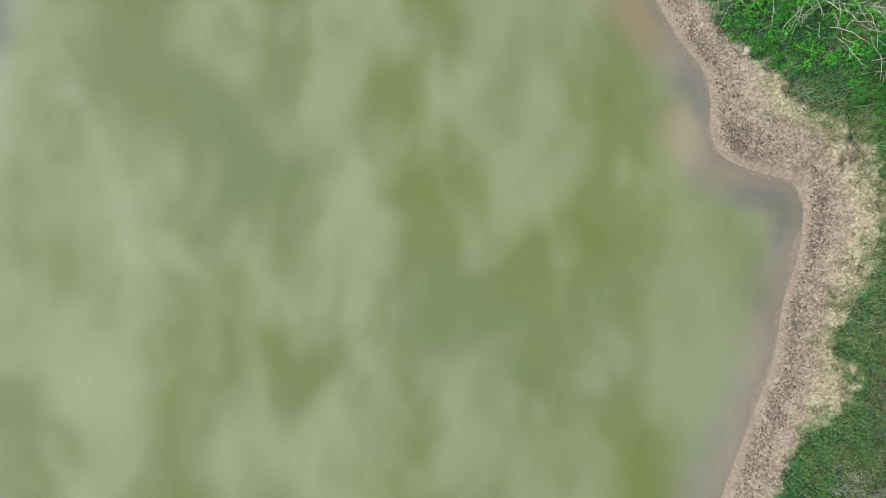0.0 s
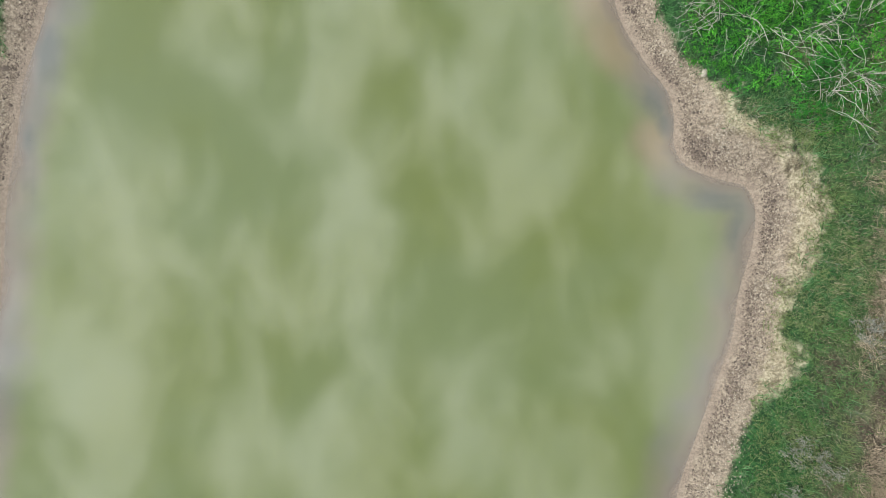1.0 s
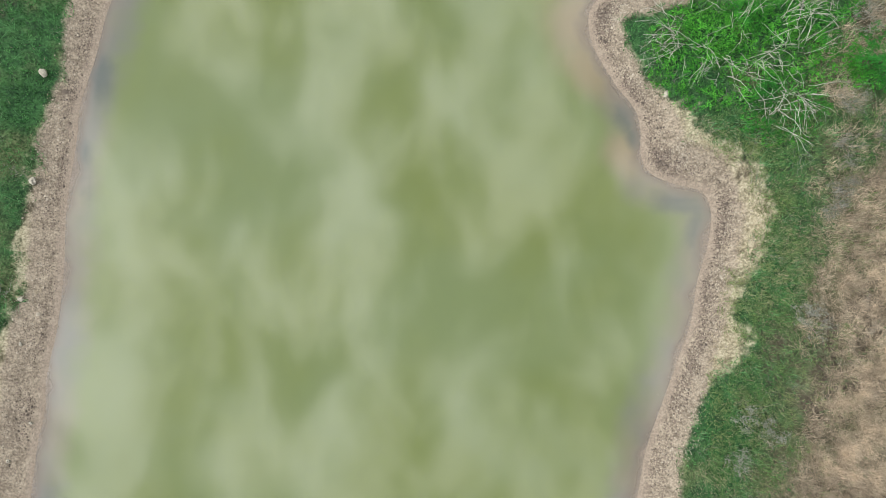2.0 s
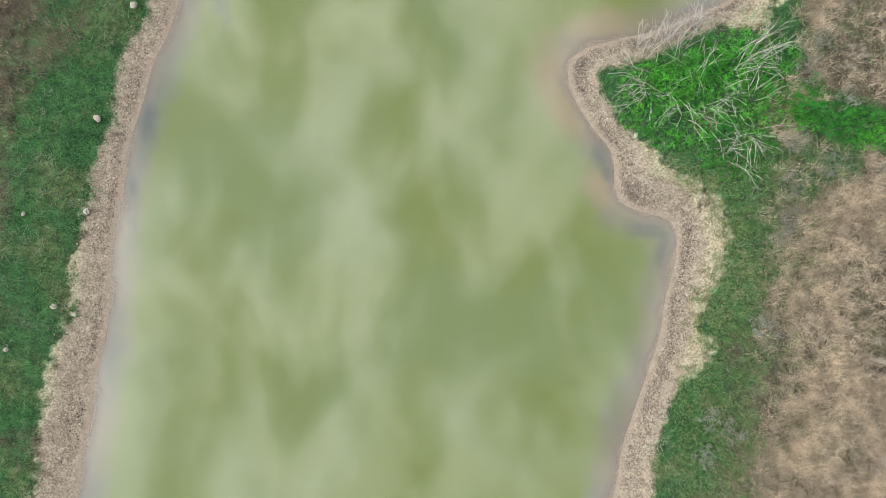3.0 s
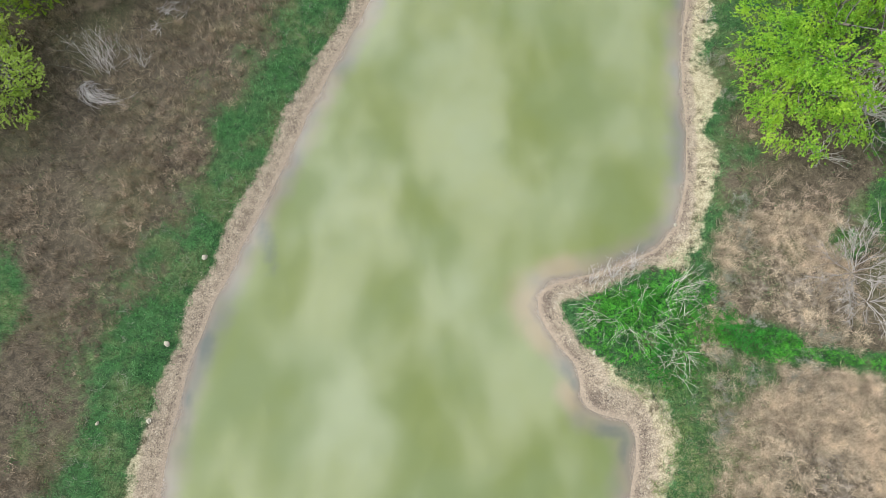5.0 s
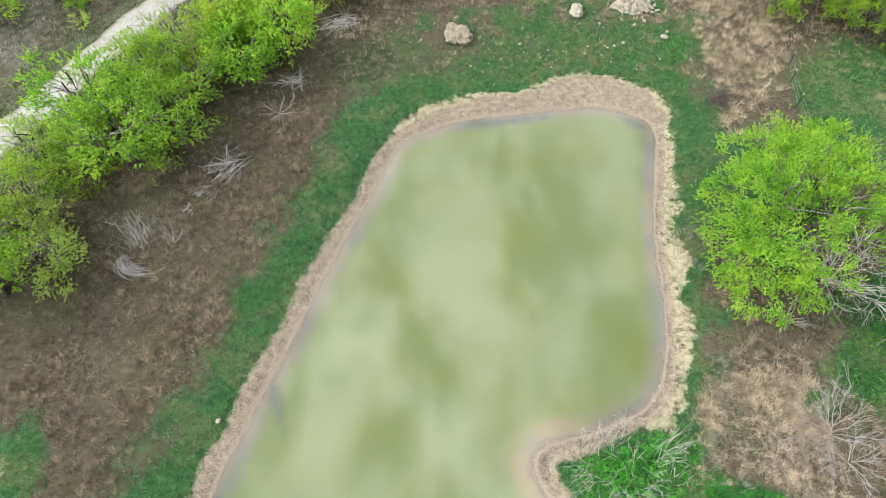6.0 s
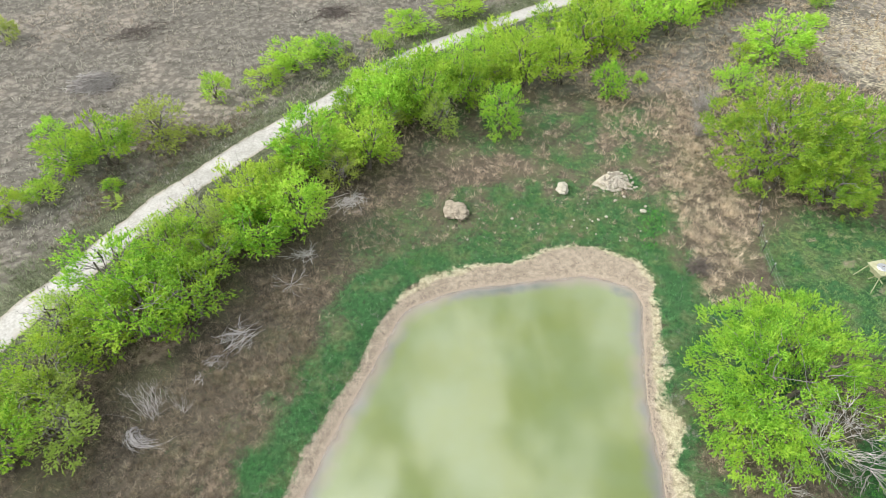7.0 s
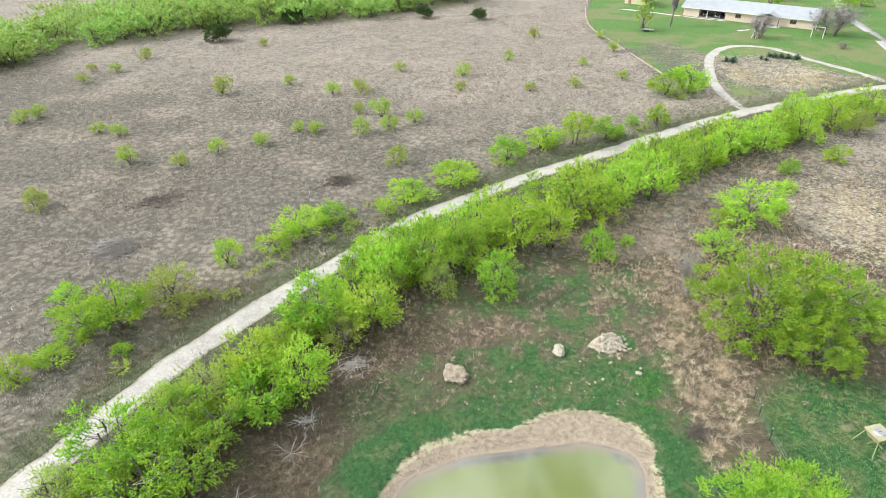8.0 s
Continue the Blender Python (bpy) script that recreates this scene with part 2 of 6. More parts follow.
    col = mix(nt, wet, col, mud)
    speck = noise_at(nt, 38.0, 3, 0.65, pos)
    tone = step(nt, math2(nt, "ADD", math2(nt, "MULTIPLY", speck, 0.6), math2(nt, "MULTIPLY", n_fine, 0.4)), 0.36, 0.64, 0.68, 1.22)
    tone3 = nd(nt, "CombineXYZ")
    for k in range(3):
        nt.links.new(tone, tone3.inputs[k])
    col = mix(nt, 1.0, col, tone3.outputs[0], "MULTIPLY")
    put(nt, bs.inputs["Base Color"], col)
    put(nt, bs.inputs["Roughness"], step(nt, wet, 0, 1, 0.95, 0.6))
    bs.inputs["Specular IOR Level"].default_value = 0.3
    bump(nt, bs, grain, 0.7, 0.06)
    return m


def water_mat():
    """Murky green pond: opaque half a metre from the bank, the mud shows through at its edge."""
    m, nt, bs = start_mat("pond_water")
    pos = nd(nt, "NewGeometry").outputs["Position"]
    n1 = noise_at(nt, 0.16, 3, 0.5, pos)
    n2 = noise_at(nt, 0.7, 3, 0.5, pos)
    depth = math2(nt, "ADD", attr(nt, "depth"), math2(nt, "MULTIPLY", math2(nt, "SUBTRACT", n2, 0.5), 1.0))
    deep = mix(nt, step(nt, n1, 0.35, 0.65), (0.165, 0.208, 0.042), (0.173, 0.224, 0.074))
    far = math2(nt, "ADD", attr(nt, "silt"), math2(nt, "MULTIPLY", math2(nt, "SUBTRACT", n2, 0.5), 1.3))
    murk = mix(nt, step(nt, noise_at(nt, 0.25, 2, 0.5, pos), 0.4, 0.62), (0.225, 0.205, 0.13), (0.175, 0.175, 0.145))
    col = mix(nt, step(nt, depth, 0.25, 1.6), murk, deep)
    col = mix(nt, step(nt, attr(nt, "clay"), 0.0, 1.0, 0.0, 0.8), col, (0.30, 0.24, 0.13))
    col = mix(nt, step(nt, far, 0.2, 1.1, 0.0, 0.75), col, (0.105, 0.122, 0.105))
    col = mix(nt, step(nt, depth, -0.2, 0.55), (0.36, 0.30, 0.24), col)
    put(nt, bs.inputs["Base Color"], col)
    bs.inputs["Roughness"].default_value = 0.06
    bs.inputs["IOR"].default_value = 1.70
    bs.inputs["Specular IOR Level"].default_value = 0.95
    rip = noise_at(nt, 3.0, 2, 0.5, pos)
    bump(nt, bs, rip, 0.03, 0.02)
    tr = nd(nt, "BsdfTransparent")
    ms = nd(nt, "MixShader")
    put(nt, ms.inputs[0], step(nt, depth, -0.2, 0.5, 0.35, 1.0))
    nt.links.new(tr.outputs[0], ms.inputs[1])
    nt.links.new(bs.outputs[0], ms.inputs[2])
    nt.links.new(ms.outputs[0], nt.nodes["Material Output"].inputs[0])
    return m


def road_mat():
    m, nt, bs = start_mat("white_caliche")
    pos = nd(nt, "NewGeometry").outputs["Position"]
    a, b, c = noise_at(nt, 0.5, 3, 0.6, pos), noise_at(nt, 5, 4, 0.6, pos), noise_at(nt, 22, 3, 0.6, pos)
    g = math2(nt, "ADD", math2(nt, "MULTIPLY", a, 0.45), math2(nt, "MULTIPLY", b, 0.55))
    col = mix(nt, step(nt, g, 0.36, 0.62), (0.36, 0.345, 0.31), (0.54, 0.53, 0.495))
    col = mix(nt, step(nt, a, 0.58, 0.72, 0, 0.55), col, (0.38, 0.335, 0.28))
    across = attr(nt, "across")
    col = mix(nt, math2(nt, "MULTIPLY", step(nt, math2(nt, "ADD", across, math2(nt, "MULTIPLY", b, 0.5)), 0.95, 1.3), 0.8), col, (0.36, 0.31, 0.24))
    put(nt, bs.inputs["Base Color"], col)
    bs.inputs["Roughness"].default_value = 0.95
    bump(nt, bs, c, 0.4, 0.03)
    return m


M_GROUND, M_WATER, M_ROAD = ground_mat(), water_mat(), road_mat()


# ============ building helpers ============
def mesh_of(name, verts, faces, mats):
    """A mesh from arrays; all faces have the same number of corners."""
    verts, faces = np.asarray(verts, np.float32), np.asarray(faces, np.int32)
    me = bpy.data.meshes.new(name)
    n, k = faces.shape
    me.vertices.add(len(verts))
    me.vertices.foreach_set("co", verts.ravel())
    me.loops.add(n * k)
    me.loops.foreach_set("vertex_index", faces.ravel())
    me.polygons.add(n)
    me.polygons.foreach_set("loop_start", np.arange(0, n * k, k, dtype=np.int32))
    me.polygons.foreach_set("loop_total", np.full(n, k, np.int32))
    me.update(calc_edges=True)
    me.materials.append(mats)
    return me


def smooth(me):
    me.polygons.foreach_set("use_smooth", np.ones(len(me.polygons), bool))
    return me


def part(name, data, material, parent, label=""):
    """Links a bmesh or a mesh as ONE mesh object under a thing or a part."""
    if isinstance(data, bmesh.types.BMesh):
        me = bpy.data.meshes.new(name)
        data.to_mesh(me)
        data.free()
        me.materials.append(material)
    else:
        me = data
    ob = new(name, me)
    ob.parent = parent
    if label:
        ob["label"] = label
    return ob


def thing(name, x, y, z, label, category, group="", turn=0.0, kind=""):
    ob = new(name)
    ob.empty_display_size = 0.2
    ob.matrix_world = pose(x, y, z, 0, 0, turn)
    return tagged(ob, label, category, group, kind)


class Sticks:
    """Gathers tapered tubes along polylines."""

    def __init__(self, sides=5):
        self.v, self.f, self.n, self.k = [], [], 0, sides

    def add(self, pts, r0, r1):
        pts = np.asarray(pts, float)
        m, k = len(pts), self.k
        tan = np.gradient(pts, axis=0)
        tan /= np.linalg.norm(tan, axis=1)[:, None] + 1e-9
        ref = np.where(np.abs(tan[:, 2:3]) > 0.9, np.array([[1.0, 0, 0]]), np.array([[0, 0, 1.0]]))
        a = np.cross(tan, ref)
        a /= np.linalg.norm(a, axis=1)[:, None] + 1e-9
        b = np.cross(tan, a)
        ang = np.arange(k) * 2 * np.pi / k
        rad = np.linspace(r0, r1, m)[:, None, None]
        ring = pts[:, None] + rad * (a[:, None] * np.cos(ang)[None, :, None] + b[:, None] * np.sin(ang)[None, :, None])
        i = np.arange(m - 1)[:, None] * k + np.arange(k)[None]
        j = np.arange(m - 1)[:, None] * k + (np.arange(k)[None] + 1) % k
        self.v.append(ring.reshape(-1, 3))
        self.f.append((np.stack([i, j, j + k, i + k], -1).reshape(-1, 4)) + self.n)
        self.n += m * k

    def mesh(self, name, material):
        return smooth(mesh_of(name, np.concatenate(self.v), np.concatenate(self.f), material))


def bent(rng, a, b, n=6, wob=0.08, sag=0.0):
    """A crooked line from a to b."""
    a, b = np.asarray(a, float), np.asarray(b, float)
    t = np.linspace(0, 1, n)[:, None]
    size = np.linalg.norm(b - a)
    off = np.cumsum(rng.normal(0, wob * size / n ** 0.5, (n, 3)), axis=0)
    off -= off[0] + t * (off[-1] - off[0])
    p = a + (b - a) * t + off
    p[:, 2] += sag * size * 4 * (t * (1 - t))[:, 0]
    return p


def leaf_cards(rng, centres, spread, count, length, width, droop=0.2):
    """Small pointed leaves, three corners each, scattered round every centre."""
    c = np.repeat(np.asarray(centres, float), count, axis=0)
    s = np.repeat(np.broadcast_to(np.asarray(spread, float), (len(centres),)), count)[:, None]
    n = len(c)
    off = rng.normal(0, 0.5, (n, 3))
    off[:, 2] *= 0.75
    d = rng.normal(0, 1, (n, 3))
    d[:, 2] = d[:, 2] * 0.6 - droop
    return leaves_at(rng, c + off * s, d, length, width)


def leaves_at(rng, c, d, length, width):
    n = len(c)
    d = d / np.linalg.norm(d, axis=1)[:, None]
    q = np.cross(d, rng.normal(0, 1, (n, 3)) + np.array([0, 0, 2.2]))
    q /= np.linalg.norm(q, axis=1)[:, None] + 1e-9
    ln = length * rng.uniform(0.6, 1.35, (n, 1))
    wd = width * rng.uniform(0.6, 1.35, (n, 1))
    v = np.stack([c - d * ln * 0.4 + q * wd * 0.5, c + d * ln * 0.6, c - d * ln * 0.4 - q * wd * 0.5], 1)
    return v.reshape(-1, 3), np.arange(3 * n).reshape(-1, 3)


def sprays(rng, centres, heart, spread, count, length, width):
    """Feathery foliage: round every centre, short twigs that point outwards with leaves set along both sides."""
    per = 8
    twigs = max(1, round(count / per))
    c = np.repeat(np.asarray(centres, float), twigs, axis=0)
    n = len(c)
    off = rng.normal(0, 0.5, (n, 3))
    off[:, 2] *= 0.7
    c = c + off * spread
    way = c - np.asarray(heart, float)
    way /= np.linalg.norm(way, axis=1)[:, None] + 1e-9
    way = way + rng.normal(0, 0.55, (n, 3)) + np.array([0, 0, 0.15])
    way /= np.linalg.norm(way, axis=1)[:, None]
    run = length * rng.uniform(1.5, 3.0, n)
    u = np.tile((np.arange(per) + 0.5) / per, n)
    p = np.repeat(c, per, axis=0) + np.repeat(way * run[:, None], per, axis=0) * u[:, None]
    p += rng.normal(0, 0.12 * length, p.shape)
    d = np.repeat(way, per, axis=0) * 0.6 + rng.normal(0, 0.75, p.shape)
    return leaves_at(rng, p, d, length, width)


def blade_mesh(rng, name, x, y, z, length, width, lean, material, heading=None):
    """Grass: one leaning, pointed blade at every x, y."""
    n = len(x)
    th = rng.uniform(0, 2 * np.pi, n) if heading is None else heading
    le = lean * rng.uniform(0.5, 1.4, n)
    ln = length * rng.uniform(0.6, 1.4, n)
    wd = width * rng.uniform(0.6, 1.4, n)
    side = np.stack([-np.sin(th), np.cos(th), np.zeros(n)], 1)
    out = np.stack([np.cos(th), np.sin(th), np.zeros(n)], 1)
    base = np.stack([x, y, z], 1)
    up = np.array([0, 0, 1.0])
    tip = base + out * (ln * np.sin(le))[:, None] + up * (ln * np.cos(le) * 0.85)[:, None]
    w = (wd * 0.5)[:, None]
    v = np.stack([base - side * w, base + side * w, tip], 1).reshape(-1, 3)
    return mesh_of(name, v, np.arange(3 * n).reshape(-1, 3), material)


# ============ the lie of the land ============
WEST = [(-15.3, -14), (-14.6, -9), (-14.2, -6.5), (-14.0, -4.8), (-13.65, -2.8), (-13.5, -1.0), (-13.4, 1.1), (-13.25, 2.5), (-13.05, 3.9), (-12.8, 5.3), (-12.4, 6.7), (-12.0, 8.2), (-11.4, 9.7),
        (-10.9, 11.2), (-10.3, 12.8), (-9.75, 14.2), (-9.05, 16.0), (-8.5, 17.7), (-7.85, 19.5), (-7.1, 21.5), (-6.0, 24.1), (-5.0, 26.5), (-4.0, 29.1), (-3.4, 30.6), (-2.4, 32.0), (-1.0, 32.7), (1.1, 33.7),
        (3.4, 34.2), (5.7, 34.45), (8.1, 34.85), (10.4, 35.1), (12.8, 35.2), (15.0, 34.4), (16.2, 33.6)]
EAST = [(16.5, 32.6), (16.45, 31.5), (15.85, 28.9), (15.3, 26.2), (14.8, 23.8), (14.6, 21.4), (14.5, 19.4), (14.3, 17.6), (14.05, 15.7), (13.65, 14.1), (13.1, 12.7), (12.5, 11.9), (11.7, 11.1), (10.8, 10.7),
        (9.6, 10.15), (8.4, 9.75), (7.5, 9.55), (6.6, 9.3), (5.9, 9.1), (5.3, 8.6), (5.15, 8.0), (5.3, 7.2), (5.7, 6.4), (6.25, 5.7), (6.75, 5.0), (7.0, 4.3), (7.1, 3.2), (7.4, 2.6), (8.0, 2.35), (8.7, 2.15),
        (9.3, 1.95), (9.6, 1.4), (9.6, 0.8), (9.45, 0.0), (9.2, -0.9), (9.0, -1.9), (8.75, -3.0), (8.5, -3.8), (8.2, -4.7), (7.8, -5.8), (7.5, -6.7), (7.3, -7.7), (6.7, -10.5), (6.2, -14)]
SOUTH = [(4.5, -19), (0.0, -22), (-7, -23), (-12.5, -20)]


def rounded(points, steps=6):
    p = np.array(points, float)
    a, b, c, d = np.roll(p, 1, 0), p, np.roll(p, -1, 0), np.roll(p, -2, 0)
    out = []
    for t in np.arange(steps) / steps:
        out.append(0.5 * (2 * b + (c - a) * t + (2 * a - 5 * b + 4 * c - d) * t * t + (3 * b - a - 3 * c + d) * t ** 3))
    return np.stack(out, 1).reshape(-1, 2)


def ripple(x, y, scale, seed):
    """Cheap smooth noise from crossed waves, about -1 to 1."""
    r = np.random.default_rng(seed)
    out = 0
    for k in range(7):
        a, p = r.uniform(0, 2 * np.pi, 2)
        f = scale * r.uniform(0.5, 1.9)
        out = out + np.sin(f * (x * np.cos(a) + y * np.sin(a)) + p + 0.6 * np.sin(0.7 * f * (y * np.cos(a) - x * np.sin(a)) + p))
    return out / 3.4


SHORE = rounded(WEST + EAST + SOUTH)
SHORE = SHORE + 0.05 * np.stack([ripple(SHORE[:, 0], SHORE[:, 1], 2.2, 5), ripple(SHORE[:, 0], SHORE[:, 1], 2.2, 6)], 1)


def to_line(x, y, line, closed=False):
    """Distance to a polyline, and how far along it the nearest place lies."""
    a = line if closed else line[:-1]
    b = np.roll(line, -1, 0) if closed else line[1:]
    best = np.full(x.shape, 1e9)
    for p, q in zip(a, b):
        d = q - p
        t = np.clip(((x - p[0]) * d[0] + (y - p[1]) * d[1]) / (d @ d + 1e-12), 0, 1)
        best = np.minimum(best, np.hypot(x - p[0] - t * d[0], y - p[1] - t * d[1]))
    return best


def inside(x, y, ring):
    a, b = ring, np.roll(ring, -1, 0)
    odd = np.zeros(x.shape, bool)
    for p, q in zip(a, b):
        cut = ((p[1] > y) != (q[1] > y)) & (x < (q[0] - p[0]) * (y - p[1]) / (q[1] - p[1] + 1e-12) + p[0])
        odd ^= cut
    return odd


def shore_distance(x, y):
    """Metres from the water's edge: above 0 on land, below 0 in the pond."""
    near = (x > -70) & (x < 75) & (y > -70) & (y < 90)
    d = np.full(x.shape, 40.0)
    xx, yy = x[near], y[near]
    e = to_line(xx, yy, SHORE, True)
    d[near] = np.where(inside(xx, yy, SHORE), -e, e)
    return d


def spread(x, y, anchors, soft=1.0):
    """A value between anchors (x, y, value), by closeness."""
    top, low = 0.0, 0.0
    for ax, ay, v in anchors:
        w = 1.0 / ((x - ax) ** 2 + (y - ay) ** 2 + soft) ** 2
        top, low = top + w * v, low + w
    return top / low


def blob(x, y, cx, cy, rx, ry, turn=0.0, edge=0.7):
    """1 inside a ragged ellipse, fading out across its edge."""
    c, s = math.cos(radians(turn)), math.sin(radians(turn))
    u, v = (x - cx) * c + (y - cy) * s, -(x - cx) * s + (y - cy) * c
    r = np.hypot(u / rx, v / ry) + 0.16 * ripple(x, y, 2.2 / max(0.6, min(rx, ry)) ** 0.5, 31)
    return np.clip((1 + edge * 0.5 - r) / edge, 0, 1)


# places on the bank, with the width of the gravel and of the bleached straw above it
BANK_WEST = [(-15, -8, 1.6, 0.3), (-14.8, -3.5, 1.5, 0.45), (-14.3, -0.5, 1.15, 0.3), (-14.1, 2.8, 1.2, 0.25), (-13.5, 5, 0.9, 0.05), (-13, 7.5, 1.15, 0), (-12, 10, 1.1, 0), (-11, 13, 1.35, 0), (-9.6, 16, 1.15, 0),
             (-8.4, 20, 1.3, 0), (-7, 23, 1.1, 0), (-5.6, 26, 0.95, 0), (-4.6, 29, 1.25, 0.1), (-3.2, 32, 1.0, 0.3), (-1.1, 33.8, 1.2, 0.6), (1, 35, 1.5, 0.6), (3.5, 35.5, 1.8, 0.6), (6, 36, 2.0, 0.4),
             (8, 36, 2.2, 0.3), (10.7, 37, 3.0, 0.6), (13.3, 37, 3.3, 0.3), (15.5, 36.3, 2.8, 0.5), (17, 34.5, 1.6, 0.7)]
BANK_EAST = [(17.2, 31.5, 0.6, 0.7), (16.6, 28.6, 0.6, 0.95), (15.6, 23.5, 0.55, 0.95), (15.1, 17.5, 0.5, 1.1), (14.7, 15, 0.5, 1.05), (14.2, 13, 0.6, 0.95), (13.4, 11.2, 0.9, 0.9), (9.8, 9.7, 0.85, 0), (7.5, 9, 0.9, 0),
             (5.8, 8, 1.1, 0), (6.5, 6.8, 1.1, 0), (7.6, 5.3, 1.1, 0.1), (8.4, 4.2, 1.4, 0.6), (9, 3.2, 1.5, 0.8), (10.2, 2.7, 1.4, 0.9), (10.7, 1.3, 1.1, 0.85), (10.6, 0, 1.0, 1.3), (10.3, -1.1, 1.05, 0.8),
             (9.9, -2.4, 1.1, 0.6), (9.6, -3.8, 1.1, 1.0), (9.0, -5.3, 1.3, 0.2), (8.4, -7, 1.3, 0), (8, -9, 1.3, 0)]
BANK = [(x, y, g) for x, y, g, w in BANK_WEST + BANK_EAST]
STRAW = [(x, y, w) for x, y, g, w in BANK_WEST + BANK_EAST]
TURF = [(-17, -10, 2.5), (-16, -5, 3.0), (-16.5, 2, 4.0), (-15, 7, 4.2), (-13, 12, 2.9), (-11, 17, 3.4), (-8, 23, 3.6), (-5, 29, 3.6), (-3, 34, 4.4), (2, 39, 5.0), (8, 42, 8.0), (15, 42, 8.0),
        (20, 37, 4.0), (18, 28, 2.6), (16.5, 20, 1.2), (15.5, 13, 1.6), (13, 3, 3.0), (12.5, -2, 3.2), (11, -7, 3.6), (10, -12, 3.0)]
ROAD = np.array([(-42, 4), (-37.5, 20), (-33.3, 31.2), (-31.6, 34.2), (-29.2, 39.3), (-26.2, 44.7), (-22.3, 50.5), (-17.7, 56.6), (-11.8, 63.6), (-2.3, 74.6), (5.2, 80.3),
                 (16.7, 88.6), (27.4, 95.2), (39.3, 102.7), (59.8, 114.4), (74.4, 121.0), (89.8, 127.4), (100, 130.6), (130, 137), (220, 150)], float)
DRIVE = np.array([(62.4, 116.5), (62.0, 121), (62.5, 129.6), (64.6, 139.4), (68.4, 150.4), (72.0, 158), (76.2, 164), (80, 167), (84.2, 167.8), (88.5, 166.6), (91.4, 163.6), (93, 158.5), (94.7, 153), (97.2, 148), (99.2, 144), (101, 139.3), (102.5, 134), (104, 131)], float)
LAWN = np.array([(54.2, 139), (52.8, 153), (51.2, 173), (49.3, 199), (59, 244), (90, 330), (260, 330), (260, 152), (130, 139), (104, 133), (99, 142), (92, 131), (72, 123), (64, 124), (63, 134)], float)


def soften(line, steps=5):
    p = np.vstack([2 * line[0] - line[1], line, 2 * line[-1] - line[-2]])
    out = []
    for i in range(1, len(p) - 2):
        a, b, c, d = p[i - 1], p[i], p[i + 1], p[i + 2]
        for t in np.arange(steps) / steps:
            out.append(0.5 * (2 * b + (c - a) * t + (2 * a - 5 * b + 4 * c - d) * t * t + (3 * b - a - 3 * c + d) * t ** 3))
    return np.vstack([out, line[-1]])


ROAD_LINE, DRIVE_LINE = soften(ROAD), soften(DRIVE)


def bank_width(x, y):
    return spread(x, y, BANK) + 0.14 * ripple(x, y, 1.7, 25) + 0.06 * ripple(x, y, 6.0, 26)


